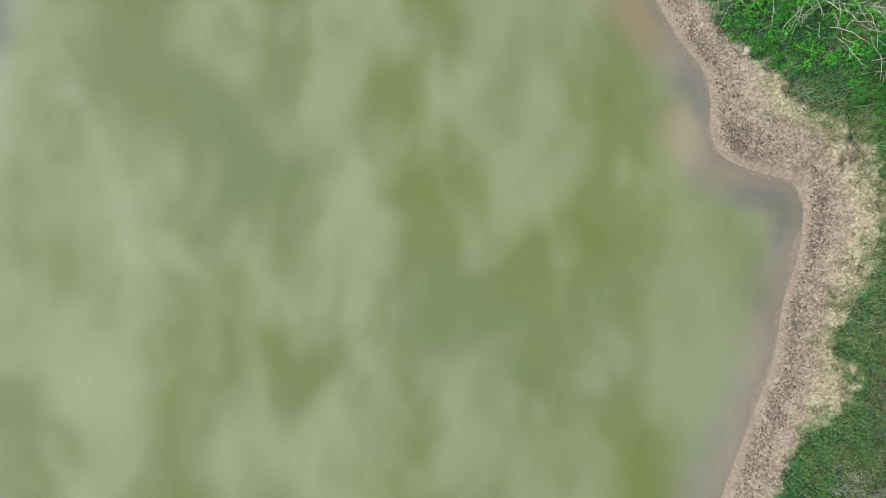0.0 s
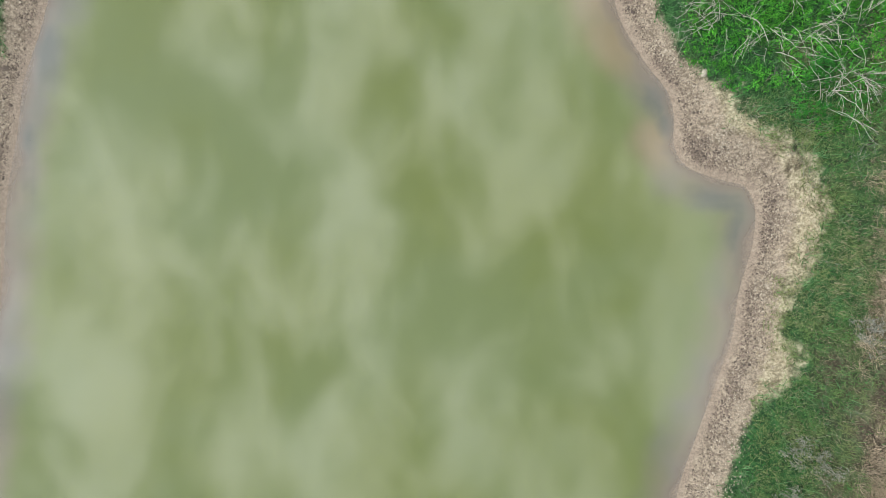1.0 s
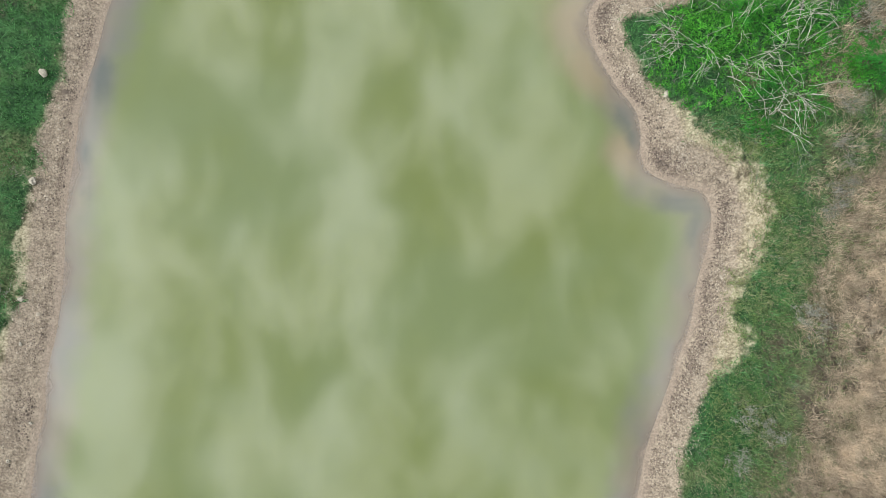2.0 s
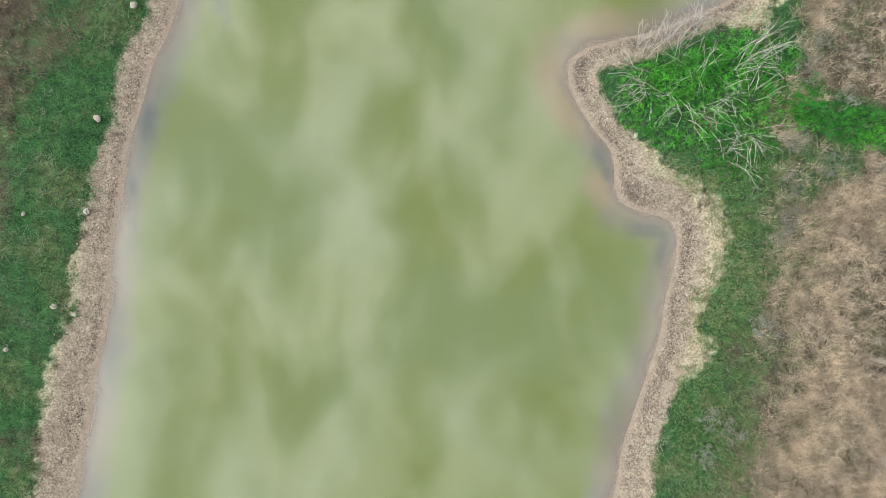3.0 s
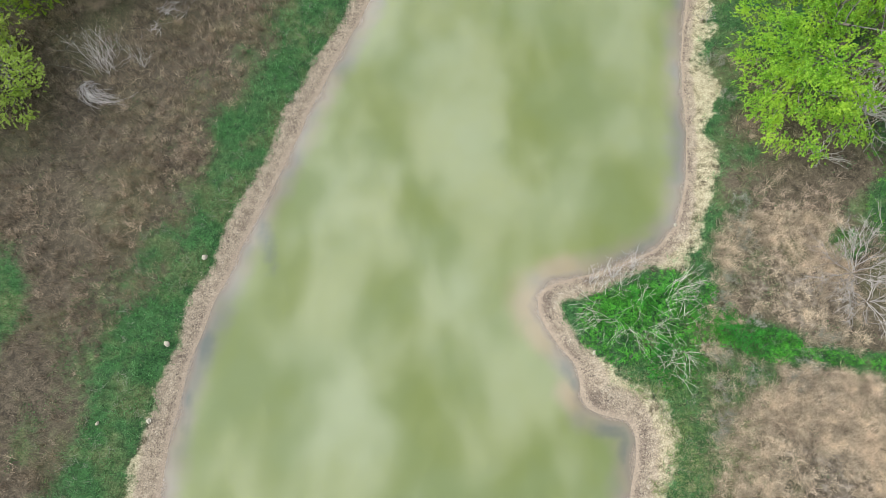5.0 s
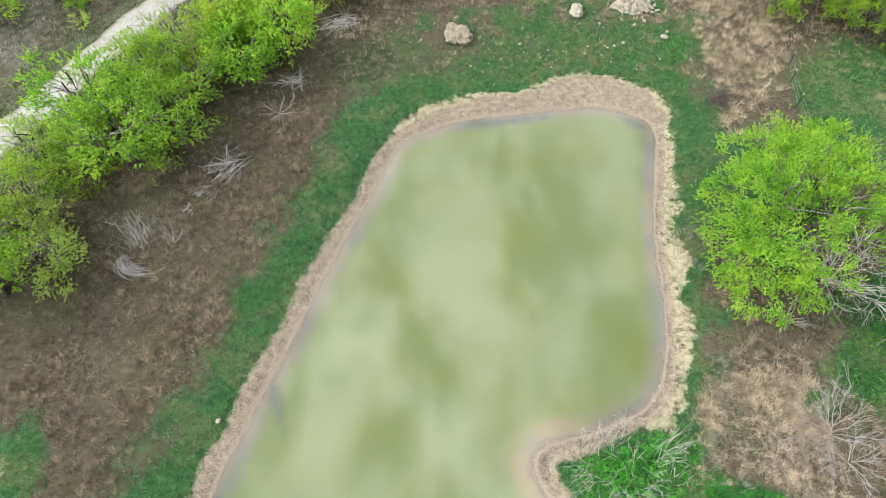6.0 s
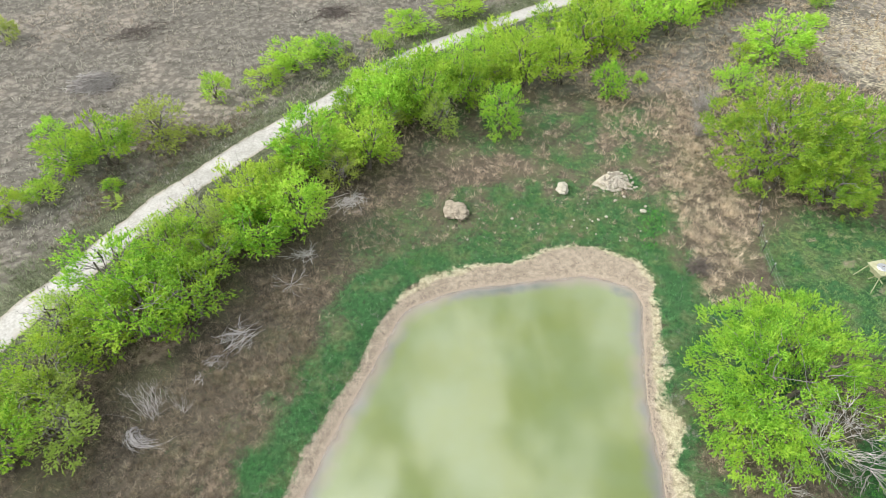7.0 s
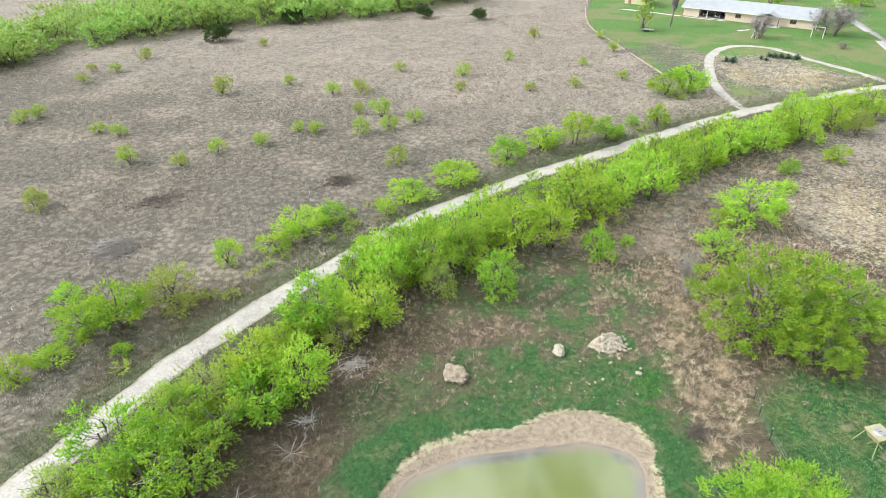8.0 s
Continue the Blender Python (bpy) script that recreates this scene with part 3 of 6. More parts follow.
def zones(x, y):
    """What covers the ground at each place."""
    d = shore_distance(x, y)
    bank, straw_w, turf = bank_width(x, y), spread(x, y, STRAW) * (1 + 0.45 * ripple(x, y, 1.9, 27)), spread(x, y, TURF)
    z = {"shore": d}
    z["gravel"] = np.clip((bank - d) / 0.5 + 0.5, 0, 1)
    z["straw"] = np.clip((bank + straw_w - d) / 0.7 + 0.5, 0, 1) * np.clip(straw_w * 3, 0, 1)
    edge = bank + straw_w
    rag = ripple(x, y, 1.1, 21) + 0.6 * ripple(x, y, 2.7, 22)
    g = np.clip((edge + turf + 1.0 * rag - d) / 4.2 + 0.5, 0, 1) * np.clip((d - edge + 0.9 + 0.3 * rag) / 0.8, 0, 1) * (d < 14)
    patchy = np.clip((x - 10.5) / 1.5, 0, 1) * np.clip((3.5 - y) / 1.5, 0, 1)
    g = g * (1 - patchy * np.clip(0.32 + 0.5 * rag, 0, 0.65))
    g = g * (1 - np.clip((y - 37) / 3, 0, 1) * np.clip(0.35 + 0.5 * rag, 0, 0.8))
    for b in ((10.2, 6.9, 3.9, 2.3, 25), (12.3, 8.6, 2.3, 1.5, 0), (11.8, 4.9, 1.8, 1.5, 0), (16.6, 5.8, 3.0, 1.1, -10), (20.5, 5.0, 2.6, 0.6, -8), (24, 4.6, 3, 0.9, 0), (27, 13.5, 4.5, 2.6, 20),
              (31, 17, 6, 3.5, 0), (36, 35, 8.5, 7.0, 0), (38, 30, 8, 5, 0), (19.5, 41.5, 3.0, 1.6, 40), (22, 11.2, 1.2, 0.9, 0), (-24, 8, 2.2, 3.0, 0), (22, 27, 4.5, 6, 0)):
        g = np.maximum(g, blob(x, y, *b))
    g = np.maximum(g, (0.55 + 0.25 * rag) * blob(x, y, 14, 56, 16, 9, 0, 0.8))
    g = np.maximum(g, (0.66 + 0.3 * rag) * blob(x, y, 11.5, 43.5, 14, 6.5, 0, 0.8))
    g = np.maximum(g, 0.55 * blob(x, y, -4, 40, 5, 5, 30, 0.8))
    g = np.maximum(g, (0.6 + 0.25 * rag) * blob(x, y, 14.8, 4.2, 2.4, 1.7, 0, 0.8))
    for b in ((4.5, 49.5, 6.0, 2.0, 8), (26.2, 45, 2.6, 13, -8), (25.5, 36.5, 2.6, 2.6, 0), (13.8, -1.6, 0.8, 1.0, 0)):
        g = g * (1 - 0.85 * blob(x, y, *b))
    z["green"] = g
    z["bare"] = np.maximum.reduce([blob(x, y, *b) for b in ((15.0, 9.1, 0.45, 0.6, 0), (21.5, 10.8, 2.0, 0.5, 20), (-21.5, 28.5, 2.2, 1.4, 40),
                                                            (34.4, 32.2, 0.7, 0.7, 0), (35.6, 35.8, 0.9, 0.6, 0), (36.9, 32.6, 0.9, 0.7, 0), (62, 166, 6, 3.2, 0))])
    road = to_line(x, y, ROAD_LINE)
    north = np.interp(x, ROAD[:, 0], ROAD[:, 1])
    z["field"] = np.maximum(np.clip((y - north + 1) / 4, 0, 1), np.clip((y - 60 + 2 * rag) / 8, 0, 1) * np.clip((x + 12) / 8, 0, 1))
    lawn = inside(x, y, LAWN).astype(float)
    lawn *= 1 - 0.6 * blob(x, y, 81, 142, 18, 20, 0, 0.35)
    lawn *= 1 - 0.55 * blob(x, y, 61, 161, 11, 22, -10, 0.7)
    z["lawn"] = lawn
    z["straw"] = np.maximum(z["straw"], np.maximum(np.maximum(1.2 * blob(x, y, 83.5, 136.8, 13, 3.4, 3, 0.6), 0.8 * blob(x, y, 72.4, 141, 2.4, 6, 0, 0.6)), np.maximum(0.62 * blob(x, y, 64, 70, 17, 17, 20, 0.8), 0.5 * blob(x, y, 81, 143, 17, 19, 0, 0.5))))
    z["bleach"] = np.clip((y - 92 + 0.35 * x) / 60 + 0.12 * rag, 0, 0.68) * (z["field"] > 0.5) * ~inside(x, y, LAWN)
    z["bleach"] = np.maximum(z["bleach"], 0.42 * np.maximum(blob(x, y, 20, -3, 7, 9, 0, 0.6), blob(x, y, 19.5, 9.5, 4.0, 3.0, 0, 0.7)) * (1 - g))
    z["bleach"] = np.maximum(z["bleach"], 0.6 * blob(x, y, 81, 142, 17, 19, 0, 0.35))
    z["road"] = road
    z["verge"] = np.clip(1.2 - road / np.where(y > north, 6.5, 9.0), 0, 1)
    z["dark_west"] = np.clip((-11.5 - x + 0.3 * (y - 10)) / 3, 0, 1) * np.clip((d - 3) / 3, 0, 1) * np.clip((north - 3 - y) / 4, 0, 1)
    return z


def height(x, y, d=None):
    d = shore_distance(x, y) if d is None else d
    land = np.minimum(0.34, 0.16 * d) + 0.10 * np.clip((d - 2) / 5, 0, 1) + 0.04 * ripple(x, y, 0.9, 8) * np.clip(d - 0.6, 0, 1) + 0.15 * ripple(x, y, 0.09, 9) * np.clip((d - 6) / 10, 0, 1)
    return np.where(d > 0, land, np.maximum(-1.1, 0.17 * d))


def z_at(x, y):
    return float(height(np.array([float(x)]), np.array([float(y)]))[0])


def grade(lo, hi, fine, out, growth=1.12):
    mid = list(np.arange(lo, hi, fine))
    up, s = [mid[-1]], fine
    while up[-1] < out:
        s *= growth
        up.append(up[-1] + s)
    down, s = [mid[0]], fine
    while down[-1] > -out:
        s *= growth
        down.append(down[-1] - s)
    return np.array(down[:0:-1] + mid + up[1:])


def build_ground():
    xs, ys = grade(-20, 22, 0.30, 3000, 1.10), grade(-12, 42, 0.30, 3000, 1.07)
    gx, gy = np.meshgrid(xs, ys)
    x, y = gx.ravel(), gy.ravel()
    zn = zones(x, y)
    nx, ny = len(xs), len(ys)
    i = (np.arange(ny - 1)[:, None] * nx + np.arange(nx - 1)[None]).ravel()
    me = smooth(mesh_of("ground", np.stack([x, y, height(x, y, zn["shore"])], 1), np.stack([i, i + 1, i + 1 + nx, i + nx], 1), M_GROUND))
    for key in ("dark_west", "shore", "gravel", "straw", "green", "bare", "field", "lawn", "verge", "bleach"):
        a = me.attributes.new(key, "FLOAT", "POINT")
        a.data.foreach_set("value", zn[key].astype(np.float32))
    tagged(new("ground", me), "flat ranch ground of dry grass, turf and bare gravelly bank", "ground", kind="structure")


def build_water():
    xs, ys = np.arange(-18, 19, 0.3), np.arange(-25, 37.5, 0.3)
    gx, gy = np.meshgrid(xs, ys)
    x, y = gx.ravel(), gy.ravel()
    d = shore_distance(x, y)
    nx, ny = len(xs), len(ys)
    i = (np.arange(ny - 1)[:, None] * nx + np.arange(nx - 1)[None]).ravel()
    f = np.stack([i, i + 1, i + 1 + nx, i + nx], 1)
    f = f[(d[f] < 0.5).any(1)]
    used, inv = np.unique(f, return_inverse=True)
    me = smooth(mesh_of("pond_water", np.stack([x, y, np.zeros_like(x)], 1)[used], inv.reshape(f.shape), M_WATER))
    a = me.attributes.new("depth", "FLOAT", "POINT")
    a.data.foreach_set("value", (-d[used]).astype(np.float32))
    wx, wy = x[used], y[used]
    dark = ((6.5, 4.7, 0.8, 0.55, -50), (6.9, 4.0, 0.4, 0.6, 0), (8.5, 1.55, 1.2, 0.4, -10), (9.1, 0.3, 0.45, 1.1, 10), (11.3, 11.0, 1.5, 0.45, 30), (9.9, 10.5, 0.9, 0.3, 20), (-12.4, 6.1, 0.45, 1.3, 20), (-12.9, 2.9, 0.35, 1.5, 8),
            (5.5, 33.9, 3.0, 0.5, 8), (15.3, 33.4, 1.2, 0.6, -35), (-10.0, 12.6, 0.5, 2.2, 22))
    pale = ((4.7, 8.2, 1.0, 1.5, 0), (6.6, 3.3, 0.7, 0.7, 0), (6.4, 9.9, 1.6, 0.7, 15), (5.0, 6.4, 0.6, 1.0, 35))
    for key, spots in (("silt", dark), ("clay", pale)):
        b = me.attributes.new(key, "FLOAT", "POINT")
        b.data.foreach_set("value", np.maximum.reduce([blob(wx, wy, *q[:4], q[4], 1.6) for q in spots]).astype(np.float32))
    tagged(new("pond_water", me), "still murky green pond water reflecting a cloudy sky", "water", kind="structure")


def build_lane(name, line, half, label, lift, seed):
    """A strip that lies on the ground, with frayed edges and two wheel ruts."""
    seg = np.concatenate([[0], np.cumsum(np.hypot(*np.diff(line, axis=0).T))])
    s = np.arange(0, seg[-1], 0.6)
    c = np.stack([np.interp(s, seg, line[:, 0]), np.interp(s, seg, line[:, 1])], 1)
    t = np.gradient(c, axis=0)
    t /= np.linalg.norm(t, axis=1)[:, None]
    nrm = np.stack([-t[:, 1], t[:, 0]], 1)
    rows = np.linspace(-1, 1, 9)
    r = np.random.default_rng(seed)
    wob_l, wob_r = (np.convolve(r.normal(0, 0.2 if half > 1 else 0.5, len(s) + 4), np.ones(5) / 5, "valid") for _ in range(2))
    v, across = [], []
    for k, u in enumerate(rows):
        w = half * u + (wob_l if u < 0 else wob_r) * abs(u)
        p = c + nrm * w[:, None]
        rut = 0.03 * np.cos(2 * np.pi * u)
        z = height(p[:, 0], p[:, 1]) + lift * (1 - abs(u) ** 3) + 0.012 + rut * (1 - abs(u))
        v.append(np.column_stack([p, z]))
        across.append(np.full(len(s), abs(u)))
    v = np.stack(v, 1).reshape(-1, 3)
    n = len(rows)
    i = (np.arange(len(s) - 1)[:, None] * n + np.arange(n - 1)[None]).ravel()
    me = smooth(mesh_of(name, v, np.stack([i, i + n, i + n + 1, i + 1], 1)[:, ::-1], M_ROAD))
    a = me.attributes.new("across", "FLOAT", "POINT")
    a.data.foreach_set("value", np.stack(across, 1).ravel().astype(np.float32))
    tagged(new(name, me), label, "road", kind="structure")


build_ground()
build_water()
build_lane("road", ROAD_LINE, 1.5, "single-track white caliche ranch road", 0.06, 3)
build_lane("driveway", DRIVE_LINE, 1.15, "pale looping caliche drive worn through grass", 0.05, 4)


# ============ trees and bushes ============
def crown_points(rng, h, r, lobes, n, low=0.22):
    """Centres of leaf clumps on and in a crown made of uneven lobes."""
    out = []
    lob = [(np.array([0, 0, h * 0.52]), np.array([r * 0.76, r * 0.76, h * 0.46]))]
    for k in range(lobes):
        a = 2 * np.pi * (k + rng.uniform(-0.3, 0.3)) / lobes
        q = rng.uniform(0.48, 0.72)
        s = rng.uniform(0.32, 0.48)
        lob.append((np.array([math.cos(a) * r * q, math.sin(a) * r * q, h * rng.uniform(0.20, 0.66)]), np.array([r * s, r * s, h * rng.uniform(0.20, 0.32)])))
    vol = np.array([v[1].prod() for v in lob]) ** 0.67
    pick = rng.choice(len(lob), n, p=vol / vol.sum())
    for k in pick:
        c, s = lob[k]
        d = rng.normal(0, 1, 3)
        d[2] = abs(d[2]) * 1.1 - 0.5
        d /= np.linalg.norm(d)
        p = c + d * s * rng.uniform(0.72, 1.06)
        if p[2] > low * h * rng.uniform(0.6, 1.4):
            out.append(p)
    return np.array(out)


def tree_parts(seed, h, r, clumps, per, leaf, material, stems=3, lobes=7, low=0.22, dead=0, spread_by=0.16, twigs=26, hollow=None):
    """Meshes of trunk, limbs and crown."""
    rng = np.random.default_rng(seed)
    pts = crown_points(rng, h, r, lobes, clumps, low)
    if hollow:
        pts = pts[np.hypot(pts[:, 0] - hollow[0], pts[:, 1] - hollow[1]) > hollow[2]]
    trunk, limbs = Sticks(6), Sticks(3)
    nodes = []
    for k in range(stems):
        a = 2 * np.pi * k / stems + rng.uniform(-0.5, 0.5)
        foot = np.array([math.cos(a), math.sin(a), 0]) * 0.05 * r * (stems > 1)
        foot[2] = -0.15
        top = np.array([math.cos(a) * r * rng.uniform(0.2, 0.5), math.sin(a) * r * rng.uniform(0.2, 0.5), h * rng.uniform(0.6, 0.8)])
        line = bent(rng, foot, top, 8, 0.16)
        trunk.add(line, 0.028 * h ** 0.9 + 0.03, 0.012 * h ** 0.8)
        nodes += list(line[2:])
    nodes = np.array(nodes)
    for p in pts[:: max(1, len(pts) // twigs)]:
        near = nodes[np.argmin(np.linalg.norm(nodes - p + np.array([0, 0, 0.25 * h]), axis=1))]
        limbs.add(bent(rng, near, p, 5, 0.14, 0.06), 0.010 * h ** 0.7, 0.008)
    for _ in range(dead):
        a = rng.uniform(0, 2 * np.pi)
        p = np.array([math.cos(a) * r * 0.9, math.sin(a) * r * 0.9, h * rng.uniform(0.35, 0.95)])
        limbs.add(bent(rng, nodes[rng.integers(len(nodes))], p, 6, 0.2), 0.03, 0.008)
    v, f = sprays(rng, pts, (0, 0, 0.3 * h), spread_by * r + 0.22, per, leaf, leaf * 0.62)
    return trunk.mesh("trunk", M_BARK), limbs.mesh("limb", M_DEAD_DARK), mesh_of("crown", v, f, material)


def stand_tree(name, meshes, x, y, label, category, group="", size=1.0, turn=0.0, flat=1.0):
    ob = thing(name, x, y, z_at(x, y), label, category, group, turn)
    ob.scale = (size, size, size * flat)
    for key, me in zip(("trunk", "limb", "crown"), meshes):
        part(key, me, None, ob)
    return ob


BIG_EAST = tree_parts(11, 8.0, 6.8, 700, 176, 0.125, M_LEAF, 5, 18, 0.04, 4, 0.045, 50, (2.5, -3.6, 2.9))
stand_tree("mesquite_tree", BIG_EAST, 22.9, 21.9, "wide bright spring-green mesquite tree beside the pond", "tree", turn=0)
BIG_NORTH = tree_parts(12, 8.6, 5.6, 320, 144, 0.17, M_LEAF, 5, 15, 0.05, 16, 0.055, 50, (1.0, -3.0, 1.4))
stand_tree("mesquite_tree", BIG_NORTH, 32.4, 48.4, "broad many-stemmed mesquite tree in fresh green leaf", "tree", turn=70, size=1.1)
stand_tree("mesquite_tree", BIG_NORTH, 39.4, 47.6, "broad mesquite tree with darker shaded lower limbs", "tree", turn=200, size=0.96)
stand_tree("mesquite_tree", BIG_NORTH, 36.0, 43.6, "lower spreading mesquite before a bigger one", "tree", turn=310, size=0.66)

MID = [tree_parts(20 + k, 6.0, 3.1, 112, 80, 0.20, M_LEAF_LIME if k > 1 else M_LEAF, 3, 8, 0.03, 4, 0.115, 14) for k in range(4)]
PALE = [tree_parts(30 + k, 6.0, 3.1, 130, 64, 0.165, M_LEAF_PALE, 4, 6, 0.10, 30, 0.14) for k in range(2)]
SHRUB = [tree_parts(40 + k, 3.2, 2.0, 64, 72, 0.165, M_LEAF_LIME if k else M_LEAF, 4, 7, 0.0, 3, 0.14, 14) for k in range(3)]
THIN = [tree_parts(80 + k, 6.0, 3.1, 104, 96, 0.145, M_LEAF, 4, 8, 0.05, 10, 0.10, 24) for k in range(3)]
MID_FAR = [tree_parts(60 + k, 6.0, 3.1, 76, 48, 0.27, M_LEAF_LIME if k else M_LEAF, 3, 8, 0.03, 6, 0.12, 10) for k in range(4)]
SAPLING = [tree_parts(70 + k, 3.2, 2.0, 52, 56, 0.20, M_LEAF_PALE, 3, 6, 0.0, 2, 0.13, 8) for k in range(3)]
FAR = [tree_parts(50 + k, 6.0, 4.2, 76, 16, 0.56, M_LEAF_FAR, 3, 9, 0.0, 2, 0.09, 6) for k in range(3)]

LOW = [tree_parts(90 + k, 3.2, 2.0, 26, 16, 0.42, M_LEAF_PALE, 3, 6, 0.0, 2, 0.13, 6) for k in range(3)]

# x, y, height, radius of the crowns between pond and road, west to east
ROW = [(-28.1, 18.9, 5.8, 2.9), (-27.4, 24.8, 4.8, 2.7), (-25.2, 33.2, 6.2, 3.4), (-22.0, 29.6, 6.2, 3.4), (-19.2, 31.6, 4.6, 3.0), (-25.0, 28.8, 4.4, 2.8),
       (-16.9, 42.4, 6.4, 2.7), (-12.2, 40.8, 5.8, 2.5), (-15.4, 38.6, 4.8, 2.8), (-12.4, 50.3, 6.0, 3.1), (-6.8, 50.2, 6.4, 2.9), (-5.8, 57.0, 6.0, 2.6), (-1.3, 59.3, 7.4, 3.2), (-21.6, 36.4, 5.0, 2.6), (-18.4, 36.0, 4.4, 2.4), (-22.6, 33.0, 5.0, 2.6)]
ROW_EAST = [(3.7, 61.6, 5.6, 2.4), (6.9, 56.2, 5.2, 2.2), (10.2, 65.5, 7.2, 3.0), (14.6, 66.0, 6.6, 2.8), (18.6, 71.0, 7.6, 3.6), (22.5, 73.5, 6.2, 2.8), (26.8, 78.0, 6.8, 3.0), (31.8, 79.0, 6.9, 3.0),
            (36.9, 85.0, 6.2, 3.0), (42.5, 89.5, 5.0, 2.6), (48.5, 93.0, 5.4, 3.2), (55.0, 95.2, 5.6, 3.3), (60, 99.5, 5.0, 2.6), (64.5, 100, 6.2, 3.0), (71.7, 104.5, 5.8, 3.0), (81.7, 111.2, 5.6, 3.4)]
for k, (x, y, h, r) in enumerate(ROW + ROW_EAST):
    stand_tree("roadside_mesquite", THIN[k % 3] if x < -17 else (MID if y < 67 else MID_FAR)[k % 4], x, y, "leafy lime-green mesquite in the row beside the road", "tree", "mesquite row along the road", 1.12 * r / 3.1, k * 77.0, (h / 6.0) / (r / 3.1))
for k, (x, y, h, r) in enumerate([(-20.6, 39.4, 5.4, 2.8), (-23.6, 37.2, 4.6, 2.4), (-9.4, 47.5, 4.0, 2.0), (-28.9, 55.2, 5.6, 3.9), (76.2, 102.6, 4.8, 2.2), (-31.0, 22.0, 4.6, 2.6), (-24.6, 20.6, 4.2, 2.5), (-26.6, 22.6, 4.6, 2.6), (-28.2, 29.2, 4.8, 2.3), (0.4, 56.0, 4.4, 1.9)]):
    stand_tree("budding_tree", PALE[k % 2], x, y, "thin half-leafed tree with pale yellow-green buds", "tree", "half-leafed trees", (h / 6.0 + r / 3.1) / 2, k * 61.0, (h / 6.0) / (r / 3.1))
# the row closes up along the road's southern side
rr = np.random.default_rng(5)
along = np.concatenate([[0], np.cumsum(np.hypot(*np.diff(ROAD_LINE, axis=0).T))])
s0, s1 = (np.interp(v, ROAD_LINE[:, 0], along) for v in (-24.0, 92.0))
s_at = s0
while s_at < s1:
    p = np.array([np.interp(s_at, along, ROAD_LINE[:, j]) for j in (0, 1)])
    q = np.array([np.interp(s_at + 1, along, ROAD_LINE[:, j]) for j in (0, 1)])
    out = np.array([q[1] - p[1], p[0] - q[0]]) / np.linalg.norm(q - p)
    p = p + out * (np.interp(p[0], [-34, -30, -20, -10, 0, 90], [5.5, 6.5, 9.0, 10.5, 12.0, 12.5]) + rr.uniform(-1.8, 1.8))
    r = rr.uniform(1.9, 2.8)
    stand_tree("roadside_mesquite", (MID + PALE)[rr.integers(6)] if p[0] < 5 else (MID if p[1] < 66 else MID_FAR)[rr.integers(4)], p[0], p[1], "leafy lime-green mesquite in the row beside the road", "tree", "mesquite row along the road", r / 3.1, rr.uniform(0, 360), rr.uniform(0.8, 1.05))
    s_at += rr.uniform(2.8, 4.2)
    if -8 < p[0] < 84:
        p = p - out * rr.uniform(3.8, 5.6)
        stand_tree("roadside_mesquite", (MID if p[1] < 66 else MID_FAR)[rr.integers(4)], p[0], p[1], "leafy lime-green mesquite in the row beside the road", "tree", "mesquite row along the road", rr.uniform(0.62, 0.9), rr.uniform(0, 360), rr.uniform(0.85, 1.15))
# bushes north of the road and in the rough
BUSHES = [(-33.0, 51.2, 5.4, 3.0), (-36.5, 50.0, 4.0, 2.8), (-17.5, 70.4, 4.2, 3.2), (-14.1, 74.0, 2.7, 2.1), (-20.5, 66.8, 2.2, 1.9), (-25.8, 64.0, 2.8, 1.7), (-3.5, 80.6, 2.8, 3.0), (3.6, 85.2, 3.2, 3.4),
          (-6.5, 75.6, 2.6, 1.5), (12.4, 93.6, 4.2, 2.7), (18.9, 98.2, 4.0, 3.2), (25.0, 100.4, 5.4, 2.7), (31.2, 102.6, 3.6, 2.7), (50.0, 127, 4.0, 3.8), (55.3, 128.5, 5.8, 3.9), (42.0, 108.6, 3.6, 2.0)]
BUSHES_EAST = [(-39.8, 43.4, 3.0, 1.4), (-37.6, 46.0, 1.8, 1.8), (42.5, 71.4, 5.6, 4.0), (35.0, 64.2, 3.0, 2.2), (38.3, 70.8, 2.4, 1.4), (19.9, 63.0, 4.0, 1.9), (66.2, 91.8, 2.6, 1.8), (52.5, 80.5, 1.8, 1.3),
               (56.0, 87.0, 2.2, 1.5), (46, 92, 2.0, 1.5), (24.5, 66.5, 1.2, 0.9), (37.5, 109.5, 1.6, 1.2), (-41.5, 56.5, 2.0, 1.5), (-37.5, 53.8, 1.8, 1.3), (-31.6, 47.2, 1.2, 0.9)]
for k, (x, y, h, r) in enumerate(BUSHES + BUSHES_EAST):
    wide = r >= 2.6
    stand_tree("mesquite_bush", MID[k % 4] if wide else SHRUB[k % 3], x, y, "rounded lime-green mesquite bush in dry grass", "bush", "bushes in the rough", 1.1 * r / (3.1 if wide else 2.0), k * 49.0, (h / (6.0 if wide else 3.2)) / (r / (3.1 if wide else 2.0)))
SMALL = [(-80, 116), (-78.4, 119.2), (-62.3, 109.8), (-57.9, 108.2), (-50.4, 94.6), (-41.6, 93.6), (-57.2, 79.4), (-83.5, 152.5), (-77.4, 152.2), (-74.6, 163.7), (-45.9, 132.8), (-37.1, 99.3), (-46.7, 176),
         (-32.1, 138.3), (-21.5, 130.8), (-15.4, 131.3), (-10.1, 116.6), (-8.3, 109.7), (-6, 93.3), (-14.8, 118.5), (-21.6, 108)]
